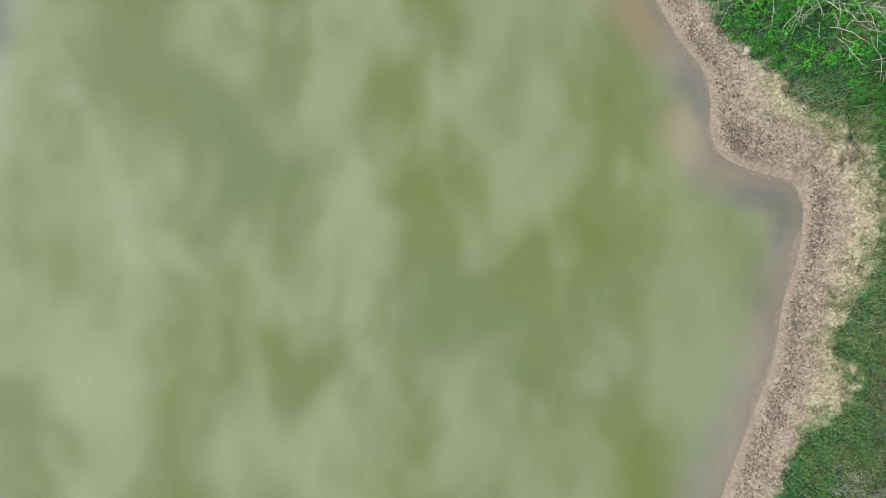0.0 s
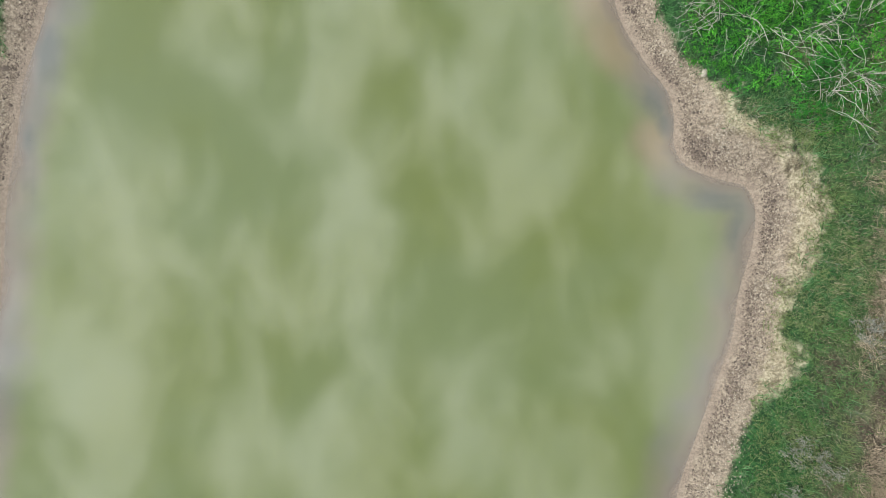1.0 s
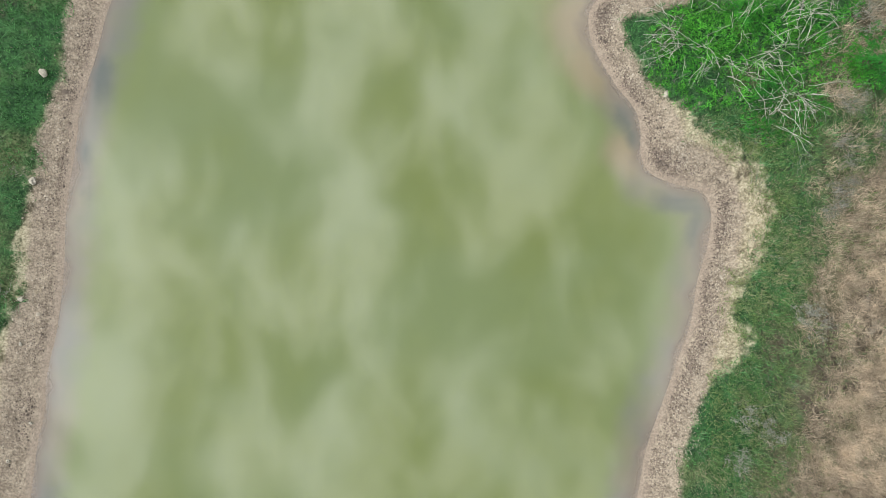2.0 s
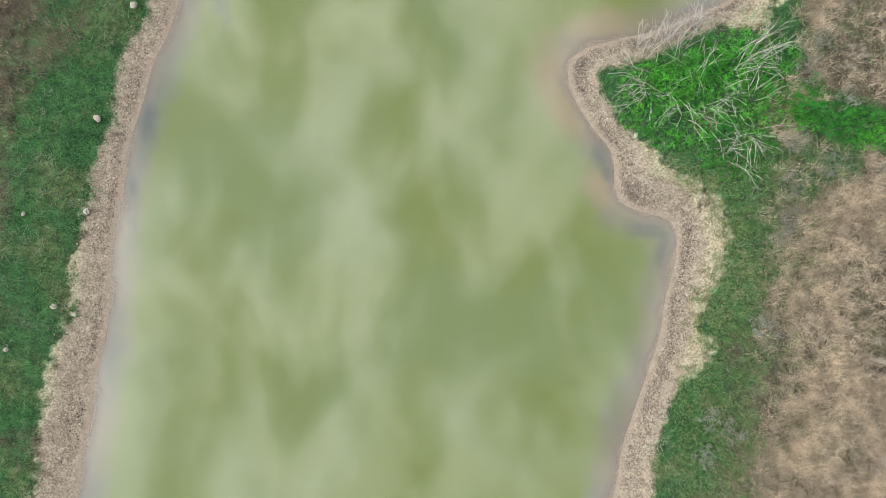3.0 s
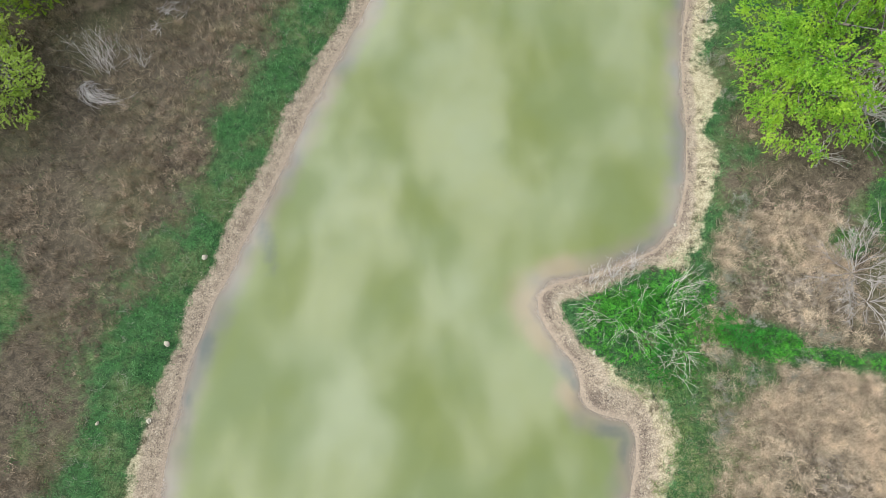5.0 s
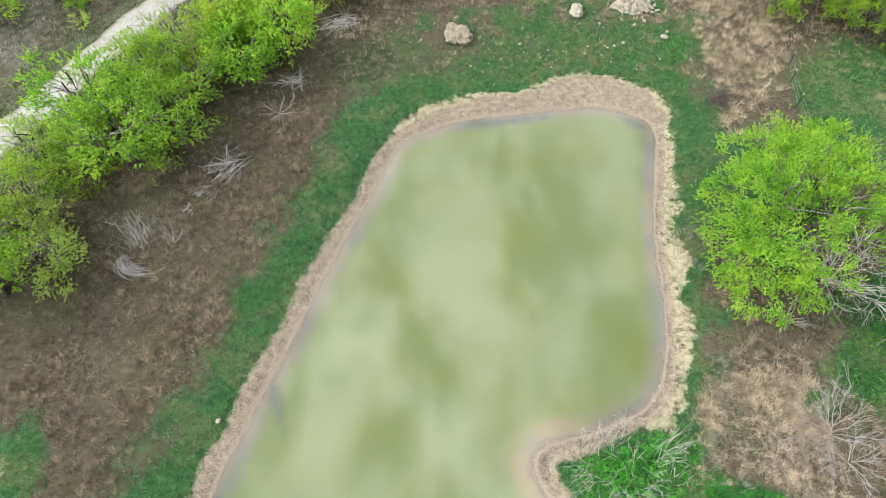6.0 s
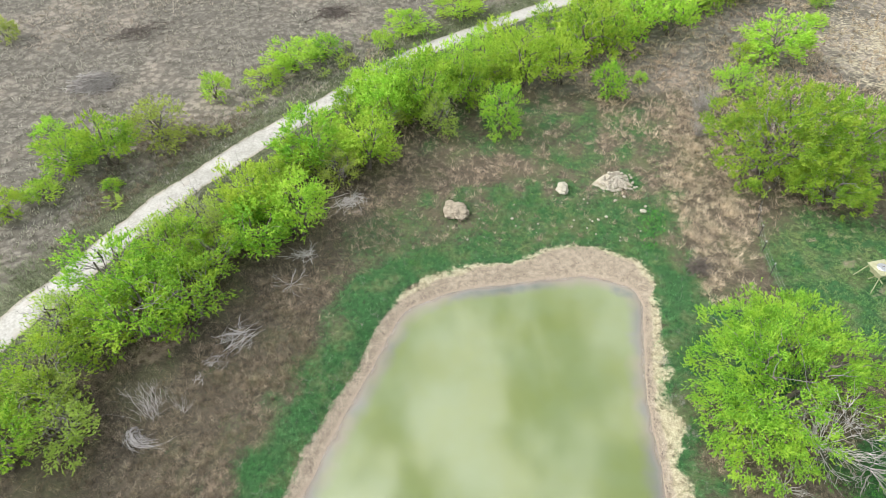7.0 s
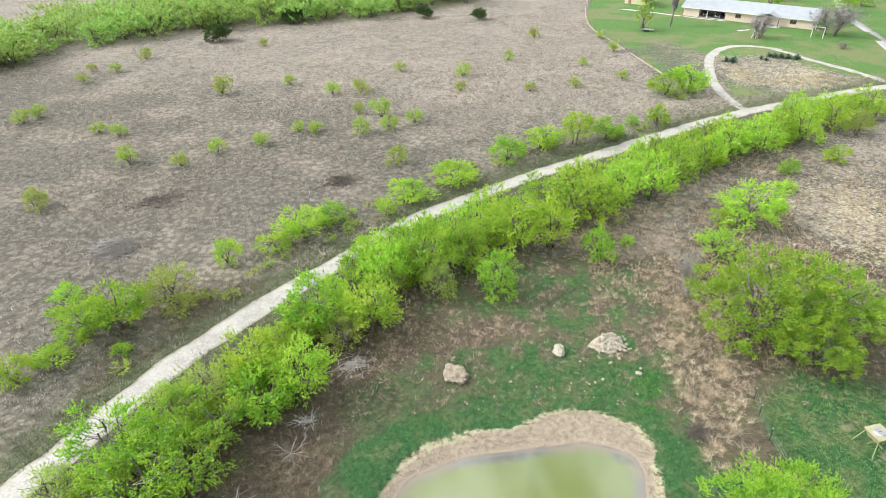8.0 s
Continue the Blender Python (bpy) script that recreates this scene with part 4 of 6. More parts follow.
SMALL_EAST = [(7.4, 142.9), (-7.4, 148.4), (21.5, 131.4), (31.9, 133.7), (48.3, 164.2), (48.4, 180.3), (19.7, 157.3), (37.2, 151), (-30.3, 102.3), (-24.9, 108.7), (6.3, 132.2), (-3.4, 113.1),
              (-81, 143), (29.8, 181.5), (43.7, 138.7), (-13.2, 107.6)]
rs = np.random.default_rng(77)
for k, (x, y) in enumerate(SMALL + SMALL_EAST):
    s = (1.05 if k in (4, 16, 17, 21, 10) else 0.78) * rs.uniform(0.8, 1.2)
    stand_tree("field_sapling", SAPLING[k % 3], x, y, "small yellow-green sapling alone in the brown field", "bush", "saplings in the field", s, k * 83.0, 1.0)
rb = np.random.default_rng(78)
for k in range(30):
    q = rb.uniform(22, 150)
    p = np.array([np.interp(q, along, ROAD_LINE[:, j]) for j in (0, 1)])
    d = np.array([np.interp(q + 1, along, ROAD_LINE[:, j]) for j in (0, 1)]) - p
    p = p + np.array([-d[1], d[0]]) / np.linalg.norm(d) * rb.uniform(3.2, 8.5)
    stand_tree("verge_shrub", LOW[k % 3], p[0], p[1], "low grey-green shrub in the road's brown verge", "bush", "shrubs in the verge", rb.uniform(0.22, 0.5), k * 71.0, 0.8)
# woodland at the field's far side
k = 0
for row, (off, cnt) in enumerate(((3, 19), (9, 19), (16, 20), (24, 20), (33, 20), (44, 20), (57, 12), (72, 12))):
    for j in range(cnt):
        u = (j + rs.uniform(-0.3, 0.3)) / (cnt - 1)
        x = -118 + (128 if off < 50 else 78) * u + rs.uniform(-2, 2)
        edge = np.interp(x, [-118, -105, -97, -85, -71, -56, -44, -22, 8], [142, 155, 176, 188, 196, 203, 207, 211, 236])
        y = edge + off + rs.uniform(-2.5, 2.5)
        stand_tree("woodland_tree", FAR[k % 3], x, y, "spring-green mesquite tree at the edge of a thicket", "tree", "thicket beyond the field", rs.uniform(1.1, 1.55), k * 57.0, rs.uniform(0.8, 1.1))
        k += 1

# ============ grass, weeds and pebbles ============
GX, GY, GS = -46.0, -14.0, 0.25
_gx, _gy = np.meshgrid(np.arange(GX, 52, GS), np.arange(GY, 76, GS))
ZG = zones(_gx.ravel(), _gy.ravel())
ZG = {key: v.reshape(_gx.shape) for key, v in ZG.items()}
ZG["z"] = height(_gx.ravel(), _gy.ravel(), ZG["shore"].ravel()).reshape(_gx.shape)
ZG["bank"] = bank_width(_gx, _gy)


def zone_at(key, x, y):
    i = np.clip(((y - GY) / GS + 0.5).astype(int), 0, _gx.shape[0] - 1)
    j = np.clip(((x - GX) / GS + 0.5).astype(int), 0, _gx.shape[1] - 1)
    return ZG[key][i, j]


def scatter(rng, n, box, chance):
    x, y = rng.uniform(box[0], box[1], n), rng.uniform(box[2], box[3], n)
    keep = rng.uniform(0, 1, n) < chance(x, y)
    return x[keep], y[keep]


def on_land(x, y, gap=0.35):
    return (zone_at("shore", x, y) > zone_at("bank", x, y) + gap - 0.5) & (zone_at("road", x, y) > 1.9)


def stuff(name, me, label, category):
    return tagged(new(name, me), label, category, kind="stuff")


rng = np.random.default_rng(101)
x, y = scatter(rng, 620000, (-24, 30, -12, 48), lambda x, y: np.where(on_land(x, y), np.clip(zone_at("green", x, y) * 1.3 - 0.2 + 0.35 * ripple(x, y, 3.0, 41), 0.0, 1.0), 0) * (1 - 0.9 * zone_at("straw", x, y)) * np.where(y > 30, 0.5, 1.0))
stuff("turf_grass", blade_mesh(rng, "turf_grass", x, y, zone_at("z", x, y) - 0.02, 0.19, 0.026, 0.8, M_GRASS), "short deep green turf on the pond's banks", "grass")

x, y = scatter(rng, 420000, (-34, 30, -12, 60), lambda x, y: np.where(on_land(x, y, 0.6) & (zone_at("green", x, y) < 0.8), 0.42, 0.03) * (1 - 0.7 * zone_at("gravel", x, y)))
stuff("dry_grass", blade_mesh(rng, "dry_grass", x, y, zone_at("z", x, y) - 0.02, 0.24, 0.016, 0.75, M_DRY), "thin dry brown grass matted over bare soil", "grass")


def tussocks(name, n, box, chance, per, length, width, material, label, seed, lean=0.95, wind=None, even=0.0, wide=0.10):
    rng = np.random.default_rng(seed)
    if even:
        gx, gy = np.meshgrid(np.arange(box[0], box[1], even), np.arange(box[2], box[3], even))
        gx[::2] += even / 2
        cx, cy = gx.ravel() + rng.normal(0, 0.24, gx.size) * even, gy.ravel() + rng.normal(0, 0.24, gx.size) * even
        keep = rng.uniform(0, 1, len(cx)) < chance(cx, cy)
        cx, cy = cx[keep], cy[keep]
    else:
        cx, cy = scatter(rng, n, box, chance)
    size = rng.uniform(0.55, 1.35, len(cx))
    x = np.repeat(cx, per) + rng.normal(0, wide, len(cx) * per) * np.repeat(size, per)
    y = np.repeat(cy, per) + rng.normal(0, wide, len(cx) * per) * np.repeat(size, per)
    z = np.repeat(height(cx, cy), per) - 0.03
    th = rng.uniform(0, 2 * np.pi, len(x))
    if wind is not None:
        th = np.repeat(wind + 0.9 * ripple(cx, cy, 0.9, seed), per) + rng.normal(0, 1.1, len(x))
    return stuff(name, blade_mesh(rng, name, x, y, z, length * np.repeat(size, per), width, lean, material, th), label, "grass")


def dry_spot(x, y):
    return np.where(on_land(x, y, 1.2), np.clip(1.0 - 1.25 * zone_at("green", x, y), 0.0, 1.0), 0) * np.clip(0.55 + 0.6 * ripple(x, y, 0.7, 51), 0.08, 1.0) * (zone_at("road", x, y) > 3.2)


tussocks("dry_tussock", 15000, (-34, -9, -12, 60), dry_spot, 34, 0.42, 0.017, M_DRY, "clumps of dry brown bunch grass", 102, 0.6)
tussocks("pale_tussock", 5200, (-30, -9, -12, 50), lambda x, y: dry_spot(x, y) * np.clip(0.35 + 0.8 * ripple(x, y, 0.45, 57), 0, 1), 30, 0.50, 0.015, M_TAN, "pale tan bunch grass in arching clumps", 121, 0.65)
tussocks("brown_tussock", 5200, (-30, 0, 12, 58), dry_spot, 20, 0.45, 0.022, M_DRY, "reddish brown bunch grass below the trees", 118, 1.0)
tussocks("tan_tussock", 5600, (12.5, 22, -12, 13), lambda x, y: np.clip(dry_spot(x, y) * 1.6, 0, 1), 54, 0.38, 0.016, M_TAN, "thick mats of tan bunch grass", 103, 1.1)
tussocks("tan_tussock", 2600, (17, 34, -12, 24), dry_spot, 40, 0.46, 0.020, M_TAN, "thick mats of tan bunch grass", 109, 1.1)
tussocks("tan_tussock", 9500, (-9, 50, 38, 76), lambda x, y: np.clip(dry_spot(x, y) * 1.5 + 0.06, 0, 1) * (zone_at("road", x, y) > 3), 15, 0.50, 0.034, M_TAN, "reddish tan bunch grass north of the pond", 104, 0.9)
tussocks("tan_tussock", 2300, (20, 32, 31, 66), lambda x, y: blob(x, y, 25.8, 46, 3.3, 14, -10) * np.clip(0.6 + 0.7 * ripple(x, y, 1.2, 55), 0, 1), 34, 0.72, 0.026, M_TAN, "tall belt of dry tan grass", 105, 0.9)
tussocks("meadow_growth", 8500, (-4, 27, 36, 60), lambda x, y: np.where(zone_at("shore", x, y) > 3, np.clip(zone_at("green", x, y) * 1.3 - 0.3, 0, 1), 0), 12, 0.22, 0.035, M_LAWN, "mid-green meadow grass north of the pond", 116, 0.9)
tussocks("green_tuft", 4200, (-22, 24, -10, 48), lambda x, y: np.where(on_land(x, y), np.clip(zone_at("green", x, y) * 1.4 - 0.5, 0, 1), 0), 16, 0.48, 0.019, M_BLADE, "taller green grass tufts in the turf", 106, 0.75)
tussocks("pale_tuft", 2200, (-20, 24, -10, 48), lambda x, y: np.where(on_land(x, y), np.clip(zone_at("green", x, y), 0, 1), 0), 12, 0.46, 0.014, M_SAGE, "pale dry stems among the turf", 107, 1.1)
tussocks("pale_tuft", 3600, (9, 15.5, -11, 4.5), lambda x, y: np.where(on_land(x, y), np.clip(0.55 + 0.6 * ripple(x, y, 0.8, 58), 0.1, 1), 0), 12, 0.20, 0.012, M_PALEFIELD, "bleached stems thinning out the turf", 119, 1.05)
tussocks("mixed_turf", 3400, (9.5, 17, -11, 5), lambda x, y: np.where(on_land(x, y), np.clip(zone_at("green", x, y) * 1.2 - 0.1, 0, 1), 0), 18, 0.20, 0.022, M_LAWN, "lighter green grass mixed into the eastern turf", 120, 0.95)
tussocks("olive_grass", 17000, (-24, 22, -12, 44), lambda x, y: np.where(on_land(x, y, 0.9), np.clip(1.1 - np.abs(zone_at("green", x, y) - 0.42) / 0.42, 0, 1), 0) * np.clip(0.6 + 0.5 * ripple(x, y, 1.3, 59), 0.1, 1), 16, 0.27, 0.017, M_OLIVE_GRASS, "olive grass where turf gives way to dry ground", 122, 0.7)
tussocks("straw_tuft", 2600, (-16, 20, -10, 42), lambda x, y: np.where(on_land(x, y, 0.2), zone_at("straw", x, y) * np.where(y > 33, 0.3, 1.0), 0), 18, 0.15, 0.016, M_PALEFIELD, "short bleached straw at the top of the bank", 108, 1.1)


def field_spot(x, y):
    north = np.interp(x, ROAD[:, 0], ROAD[:, 1])
    return np.where((y > north + 3.5) & ~inside(x, y, LAWN), 1.0, 0.0) * np.clip(0.75 + 0.5 * ripple(x, y, 0.35, 61), 0.2, 1.0)


tussocks("field_grass", 34000, (-105, 62, 40, 205), lambda x, y: field_spot(x, y) * np.clip((185 - y) / 60, 0.45, 1.0), 11, 0.40, 0.11, M_FIELD, "grey-brown tufted rangeland grass", 110, 0.85, None, 0.95, 0.2)
tussocks("pale_field_grass", 34000, (-75, 62, 62, 215), lambda x, y: field_spot(x, y) * np.clip(ripple(x, y, 0.13, 62) * 1.6 + 0.1 + 0.3 * ripple(x, y, 0.5, 63) + 0.009 * (x + 20) + 0.004 * (y - 110), 0, 1), 9, 0.50, 0.075, M_DRIFT, "pinkish straw-coloured grass in drifts", 111, 0.8)
rv = np.random.default_rng(112)
vs, vo = rv.uniform(20, along[-1] - 90, 9000), np.where(rv.uniform(0, 1, 9000) < 0.6, 1, -1) * (1.3 + np.abs(rv.normal(0, 3.4, 9000)))
vp = np.stack([np.interp(vs, along, ROAD_LINE[:, j]) for j in (0, 1)], 1)
vt = np.stack([np.interp(vs + 0.5, along, ROAD_LINE[:, j]) for j in (0, 1)], 1) - vp
vt /= np.linalg.norm(vt, axis=1)[:, None]
vx, vy = vp[:, 0] - vt[:, 1] * vo, vp[:, 1] + vt[:, 0] * vo
vx, vy = np.repeat(vx, 9) + rv.normal(0, 0.17, 81000), np.repeat(vy, 9) + rv.normal(0, 0.17, 81000)
stuff("verge_grass", blade_mesh(rv, "verge_grass", vx, vy, height(vx, vy) - 0.03, 0.40, 0.06, 0.7, M_VERGE), "grey-green verge growth beside the road", "grass")
tussocks("straw_meadow", 4200, (44, 84, 52, 108), lambda x, y: np.where(to_line(x, y, ROAD_LINE) > 8, np.clip(1.1 - np.hypot((x - 66) / 20, (y - 72) / 24), 0, 1), 0), 6, 0.6, 0.12, M_PALEFIELD, "pale straw meadow east of the pond", 113, 0.8)
tussocks("rough_grass", 5200, (18, 62, 54, 104), lambda x, y: np.where((to_line(x, y, ROAD_LINE) > 10) & (np.hypot((x - 66) / 20, (y - 72) / 24) > 0.85), np.clip(0.75 + 0.5 * ripple(x, y, 0.4, 64), 0.2, 1), 0), 9, 0.62, 0.08, M_TAN, "reddish brown bunch grass in rough ground", 117, 0.9)
tussocks("lawn_growth", 3600, (28, 46, 22, 45), lambda x, y: np.clip(zone_at("green", x, y) * 1.2 - 0.1, 0, 1), 14, 0.22, 0.055, M_LAWN, "deep green grass round the feeder", 114, 0.9)
tussocks("island_grass", 3400, (66, 100, 124, 160), lambda x, y: np.maximum(blob(x, y, 83.5, 136.2, 12, 3.2, 3), blob(x, y, 72.4, 141, 2.4, 6, 0)), 8, 0.55, 0.09, M_PALEFIELD, "tall straw inside the drive's loop", 115, 0.8)


def weed_bed(seed, spots, n, label):
    """A bed of lush broad-leaved weeds."""
    rng = np.random.default_rng(seed)
    cx, cy = [], []
    for px, py, rx, ry, turn in spots:
        m = int(n * rx * ry)
        a, q = rng.uniform(0, 2 * np.pi, m), np.sqrt(rng.uniform(0, 1, m))
        u, v = rx * q * np.cos(a), ry * q * np.sin(a)
        c, s = math.cos(radians(turn)), math.sin(radians(turn))
        cx.append(px + u * c - v * s)
        cy.append(py + u * s + v * c)
    cx, cy = np.concatenate(cx), np.concatenate(cy)
    keep = zone_at("shore", cx, cy) > zone_at("bank", cx, cy) * 0.8 + 0.2
    cx, cy = cx[keep], cy[keep]
    top = zone_at("z", cx, cy) + np.clip(0.25 + 0.18 * ripple(cx, cy, 2.4, 71), 0.05, 0.6) * rng.uniform(0.3, 1.0, len(cx))
    v, f = leaf_cards(rng, np.stack([cx, cy, top], 1), 0.10, 9, 0.085, 0.036, 0.1)
    stuff("weed_bed", mesh_of("weed_bed", v, f, M_WEED), label, "weeds")


weed_bed(121, [(10.4, 7.0, 3.4, 1.9, 25), (12.3, 8.5, 2.2, 1.3, 0), (11.8, 4.9, 1.6, 1.4, 0), (9.2, 7.6, 2.2, 1.2, 20), (16.4, 5.9, 2.4, 0.8, -10), (15.2, 6.5, 1.2, 0.9, 0), (14.0, 6.6, 1.4, 1.0, 0), (16.9, 5.7, 1.7, 0.9, -8), (19.8, 5.1, 1.6, 0.4, -10), (23.5, 4.8, 2.0, 0.6, 0),
               (14.9, 7.6, 0.5, 0.35, 0)], 150, "lush bright green weeds on the pond's spit")
weed_bed(122, [(27, 13.5, 4.0, 2.2, 20), (31, 16.5, 5.0, 3.0, 0), (22, 11.2, 1.0, 0.7, 0), (25.6, 16, 1.5, 1.5, 0)], 45, "dark green weeds in the big tree's shade")


weed_bed(123, [(19.6, 41.2, 1.3, 2.0, -25), (18.6, 38.8, 0.8, 1.0, 0)], 70, "bright green grass patch at the pond's corner")


def pebbles(name, n, size, material, label, seed, lo, hi, flat=0.6):
    rng = np.random.default_rng(seed)
    k = rng.integers(0, len(SHORE), n)
    a, b = SHORE[k], np.roll(SHORE, -1, 0)[k]
    way = b - a
    out = np.stack([-way[:, 1], way[:, 0]], 1) / (np.linalg.norm(way, axis=1)[:, None] + 1e-9)
    p = a + way * rng.uniform(0, 1, (n, 1))
    p = p + out * (rng.triangular(lo, lo + 0.3 * (hi - lo), hi, n) * zone_at("bank", p[:, 0], p[:, 1]))[:, None]
    x, y = p[:, 0], p[:, 1]
    d = zone_at("shore", x, y) / zone_at("bank", x, y)
    keep = (y > -11) & (d > lo - 0.1) & (d < hi) & (rng.uniform(0, 1, n) < 0.3 + 0.7 * (ripple(x, y, 1.7, seed) > -0.1))
    x, y = x[keep], y[keep]
    m = len(x)
    r = size * rng.lognormal(0, 0.45, (m, 1, 1))
    cap = np.array([[1, 0, -0.4], [0, 1, -0.4], [-1, 0, -0.4], [0, -1, -0.4], [0, 0, 1]], float)
    v = cap[None] * r * rng.uniform(0.55, 1.3, (m, 5, 1))
    v[:, :, 2] *= flat
    a = rng.uniform(0, 2 * np.pi, m)
    c, s = np.cos(a)[:, None], np.sin(a)[:, None]
    v = np.stack([v[:, :, 0] * c - v[:, :, 1] * s, v[:, :, 0] * s + v[:, :, 1] * c, v[:, :, 2]], -1)
    v += np.stack([x, y, height(x, y) + 0.004], 1)[:, None]
    face = np.array([[0, 1, 4], [1, 2, 4], [2, 3, 4], [3, 0, 4]])
    f = (np.arange(m)[:, None, None] * 5 + face[None]).reshape(-1, 3)
    stuff(name, mesh_of(name, v.reshape(-1, 3), f, material), label, "gravel")


pebbles("dark_clods", 26000, 0.023, M_PEB_DARK, "dark damp clods and hoof-churned mud on the bank", 131, 0.12, 0.8)
pebbles("pale_gravel", 20000, 0.020, M_PEB_PALE, "pale gravel strewn over the bank", 132, 0.25, 1.3)


# ============ dead wood ============
M_BLEACH = plain("bleached_stem", (0.46, 0.43, 0.42), (0.74, 0.71, 0.69), 14, 0.85, 0, 0.2)


def dead_shrub(name, x, y, label, seed, n, length, radius, up=(25, 70), heading=None, fan=360, sub=4, arch=0.0, material=None, category="shrub", group="", upright=1.0, wob=0.10, loose=0.05):
    """Bare stems that branch outwards from one foot."""
    rng = np.random.default_rng(seed)
    material = material or M_DEAD
    ob = thing(name, x, y, z_at(x, y), label, category, group)
    for k in range(n):
        stem = Sticks(4)
        a = (radians(heading) if heading is not None else 0) + radians(fan) * ((k + rng.uniform(0, 1)) / n - 0.5)
        e = radians(rng.uniform(*up))
        ln = length * rng.uniform(0.6, 1.2)
        d = np.array([math.cos(a) * math.cos(e), math.sin(a) * math.cos(e), math.sin(e) * upright])
        foot = np.array([rng.normal(0, loose), rng.normal(0, loose), -0.06])
        line = bent(rng, foot, foot + d * ln, 7, wob, arch)
        line[:, 2] = np.maximum(line[:, 2], 0.01)
        line[0, 2] = -0.06
        stem.add(line, radius * rng.uniform(0.6, 1.2), radius * 0.25)
        for _ in range(sub):
            i = rng.integers(2, 6)
            q = d * rng.uniform(0.5, 1.0) + rng.normal(0, 0.38, 3)
            tip = line[i] + q * ln * rng.uniform(0.18, 0.42)
            tip[2] = max(tip[2], 0.03)
            tw = bent(rng, line[i], tip, 4, wob)
            stem.add(tw, radius * 0.45, radius * 0.2)
            tip2 = tw[2] + (q + rng.normal(0, 0.5, 3)) * ln * 0.14
            stem.add(bent(rng, tw[2], tip2, 3, 0.1), radius * 0.3, radius * 0.15)
        part("branch" if radius > 0.025 else "stalk", stem.mesh("stem", material), None, ob)
    return ob


def brush_pile(x, y, seed, n, radius, label, tall=0.35, material=None, turn=0.0, long=1.0):
    rng = np.random.default_rng(seed)
    layers = [Sticks(5), Sticks(4)]
    for k in range(n):
        c = np.array([rng.normal(0, 0.34) * radius * long, rng.normal(0, 0.30) * radius, 0])
        a = rng.normal(0.5, 0.8)
        ln = radius * rng.uniform(0.4, 1.2)
        z0 = tall * rng.uniform(0, 1) * max(0, 1 - np.linalg.norm(c) / radius)
        d = np.array([math.cos(a), math.sin(a), rng.normal(0.04, 0.16)]) * ln * 0.5
        p = bent(rng, c - d, c + d, 5, 0.12)
        p[:, 2] = np.maximum(p[:, 2] + z0, 0.02)
        r = rng.uniform(0.012, 0.04) * max(1.0, radius / 2.2)
        layers[k % 2].add(p, r, r * 0.4)
    ob = thing("brush_pile", x, y, z_at(x, y), label, "brush pile", turn=turn)
    part("branch", layers[0].mesh("branch", material or M_DEAD), None, ob)
    part("twig", layers[1].mesh("twig", material or M_DEAD), None, ob)
    return ob


def combed_shrub(x, y, label, seed):
    """Thin bare stems that all bend round one hollow."""
    rng = np.random.default_rng(seed)
    ob = thing("bare_shrub", x, y, z_at(x, y), label, "shrub")
    for k in range(58):
        r, a0 = rng.uniform(0.55, 1.45), rng.uniform(145, 225)
        a = np.radians(np.linspace(a0, a0 + rng.uniform(60, 125), 9))
        grow = np.linspace(0.9, rng.uniform(0.85, 1.25), 9)
        rise = rng.uniform(0.15, 0.6) * np.sin(np.linspace(0.1, np.pi, 9)) + 0.03
        rise[0] = -0.06
        arc = np.stack([r * grow * np.cos(a) * 1.15, r * grow * np.sin(a) * 0.9, rise], 1) + np.cumsum(rng.normal(0, 0.022, (9, 3)), axis=0) * np.array([1, 1, 0.3])
        stem = Sticks(4)
        stem.add(arc, rng.uniform(0.010, 0.018), 0.005)
        for _ in range(2):
            i = rng.integers(3, 8)
            tip = arc[i] + (arc[i] - arc[i - 2]) * rng.uniform(0.5, 1.4) + rng.normal(0, 0.12, 3)
            stem.add(bent(rng, arc[i], tip, 4, 0.08), 0.008, 0.004)
        part("stalk", stem.mesh("stem", M_BLEACH), None, ob)
    return ob


PENINSULA = [(8.3, 8.8, 60, 120), (8.0, 7.8, 190, 90), (8.3, 7.2, 180, 110), (9.6, 8.9, 70, 110), (12.6, 8.8, 25, 60), (11.9, 8.2, 30, 90), (11.2, 6.8, 300, 200), (11.6, 4.9, 280, 300), (12.4, 7.0, 100, 200), (13.6, 8.2, 170, 80),
             (9.9, 6.4, 240, 150), (9.0, 6.9, 230, 130), (11.9, 5.7, 200, 160), (10.4, 8.0, 150, 240), (12.6, 5.3, 300, 120)]
for k, (x, y, head, fan) in enumerate(PENINSULA):
    dead_shrub("dead_weed_stalks", x, y, "pale arching dead stalks standing in green weeds", 200 + k, 13, 1.45 if k not in (6,) else 1.15, 0.010, (14, 60), head, fan, 2, 0.10, M_STALK, "dead weeds", "dead stalks on the spit", wob=0.05, loose=0.28)
dead_shrub("dead_reeds", 9.2, 9.5, "bleached upright dead stems at the water's edge", 230, 16, 1.3, 0.012, (45, 85), 90, 200, 4, 0.0, M_BLEACH, "dead weeds")
dead_shrub("dead_reeds", 10.3, 10.0, "bleached upright dead stems at the water's edge", 231, 14, 1.2, 0.012, (45, 85), 90, 200, 4, 0.0, M_BLEACH, "dead weeds")
dead_shrub("dead_reeds", 8.0, 9.2, "bleached upright dead stems at the water's edge", 232, 9, 1.0, 0.012, (45, 85), 100, 160, 3, 0.0, M_BLEACH, "dead weeds")

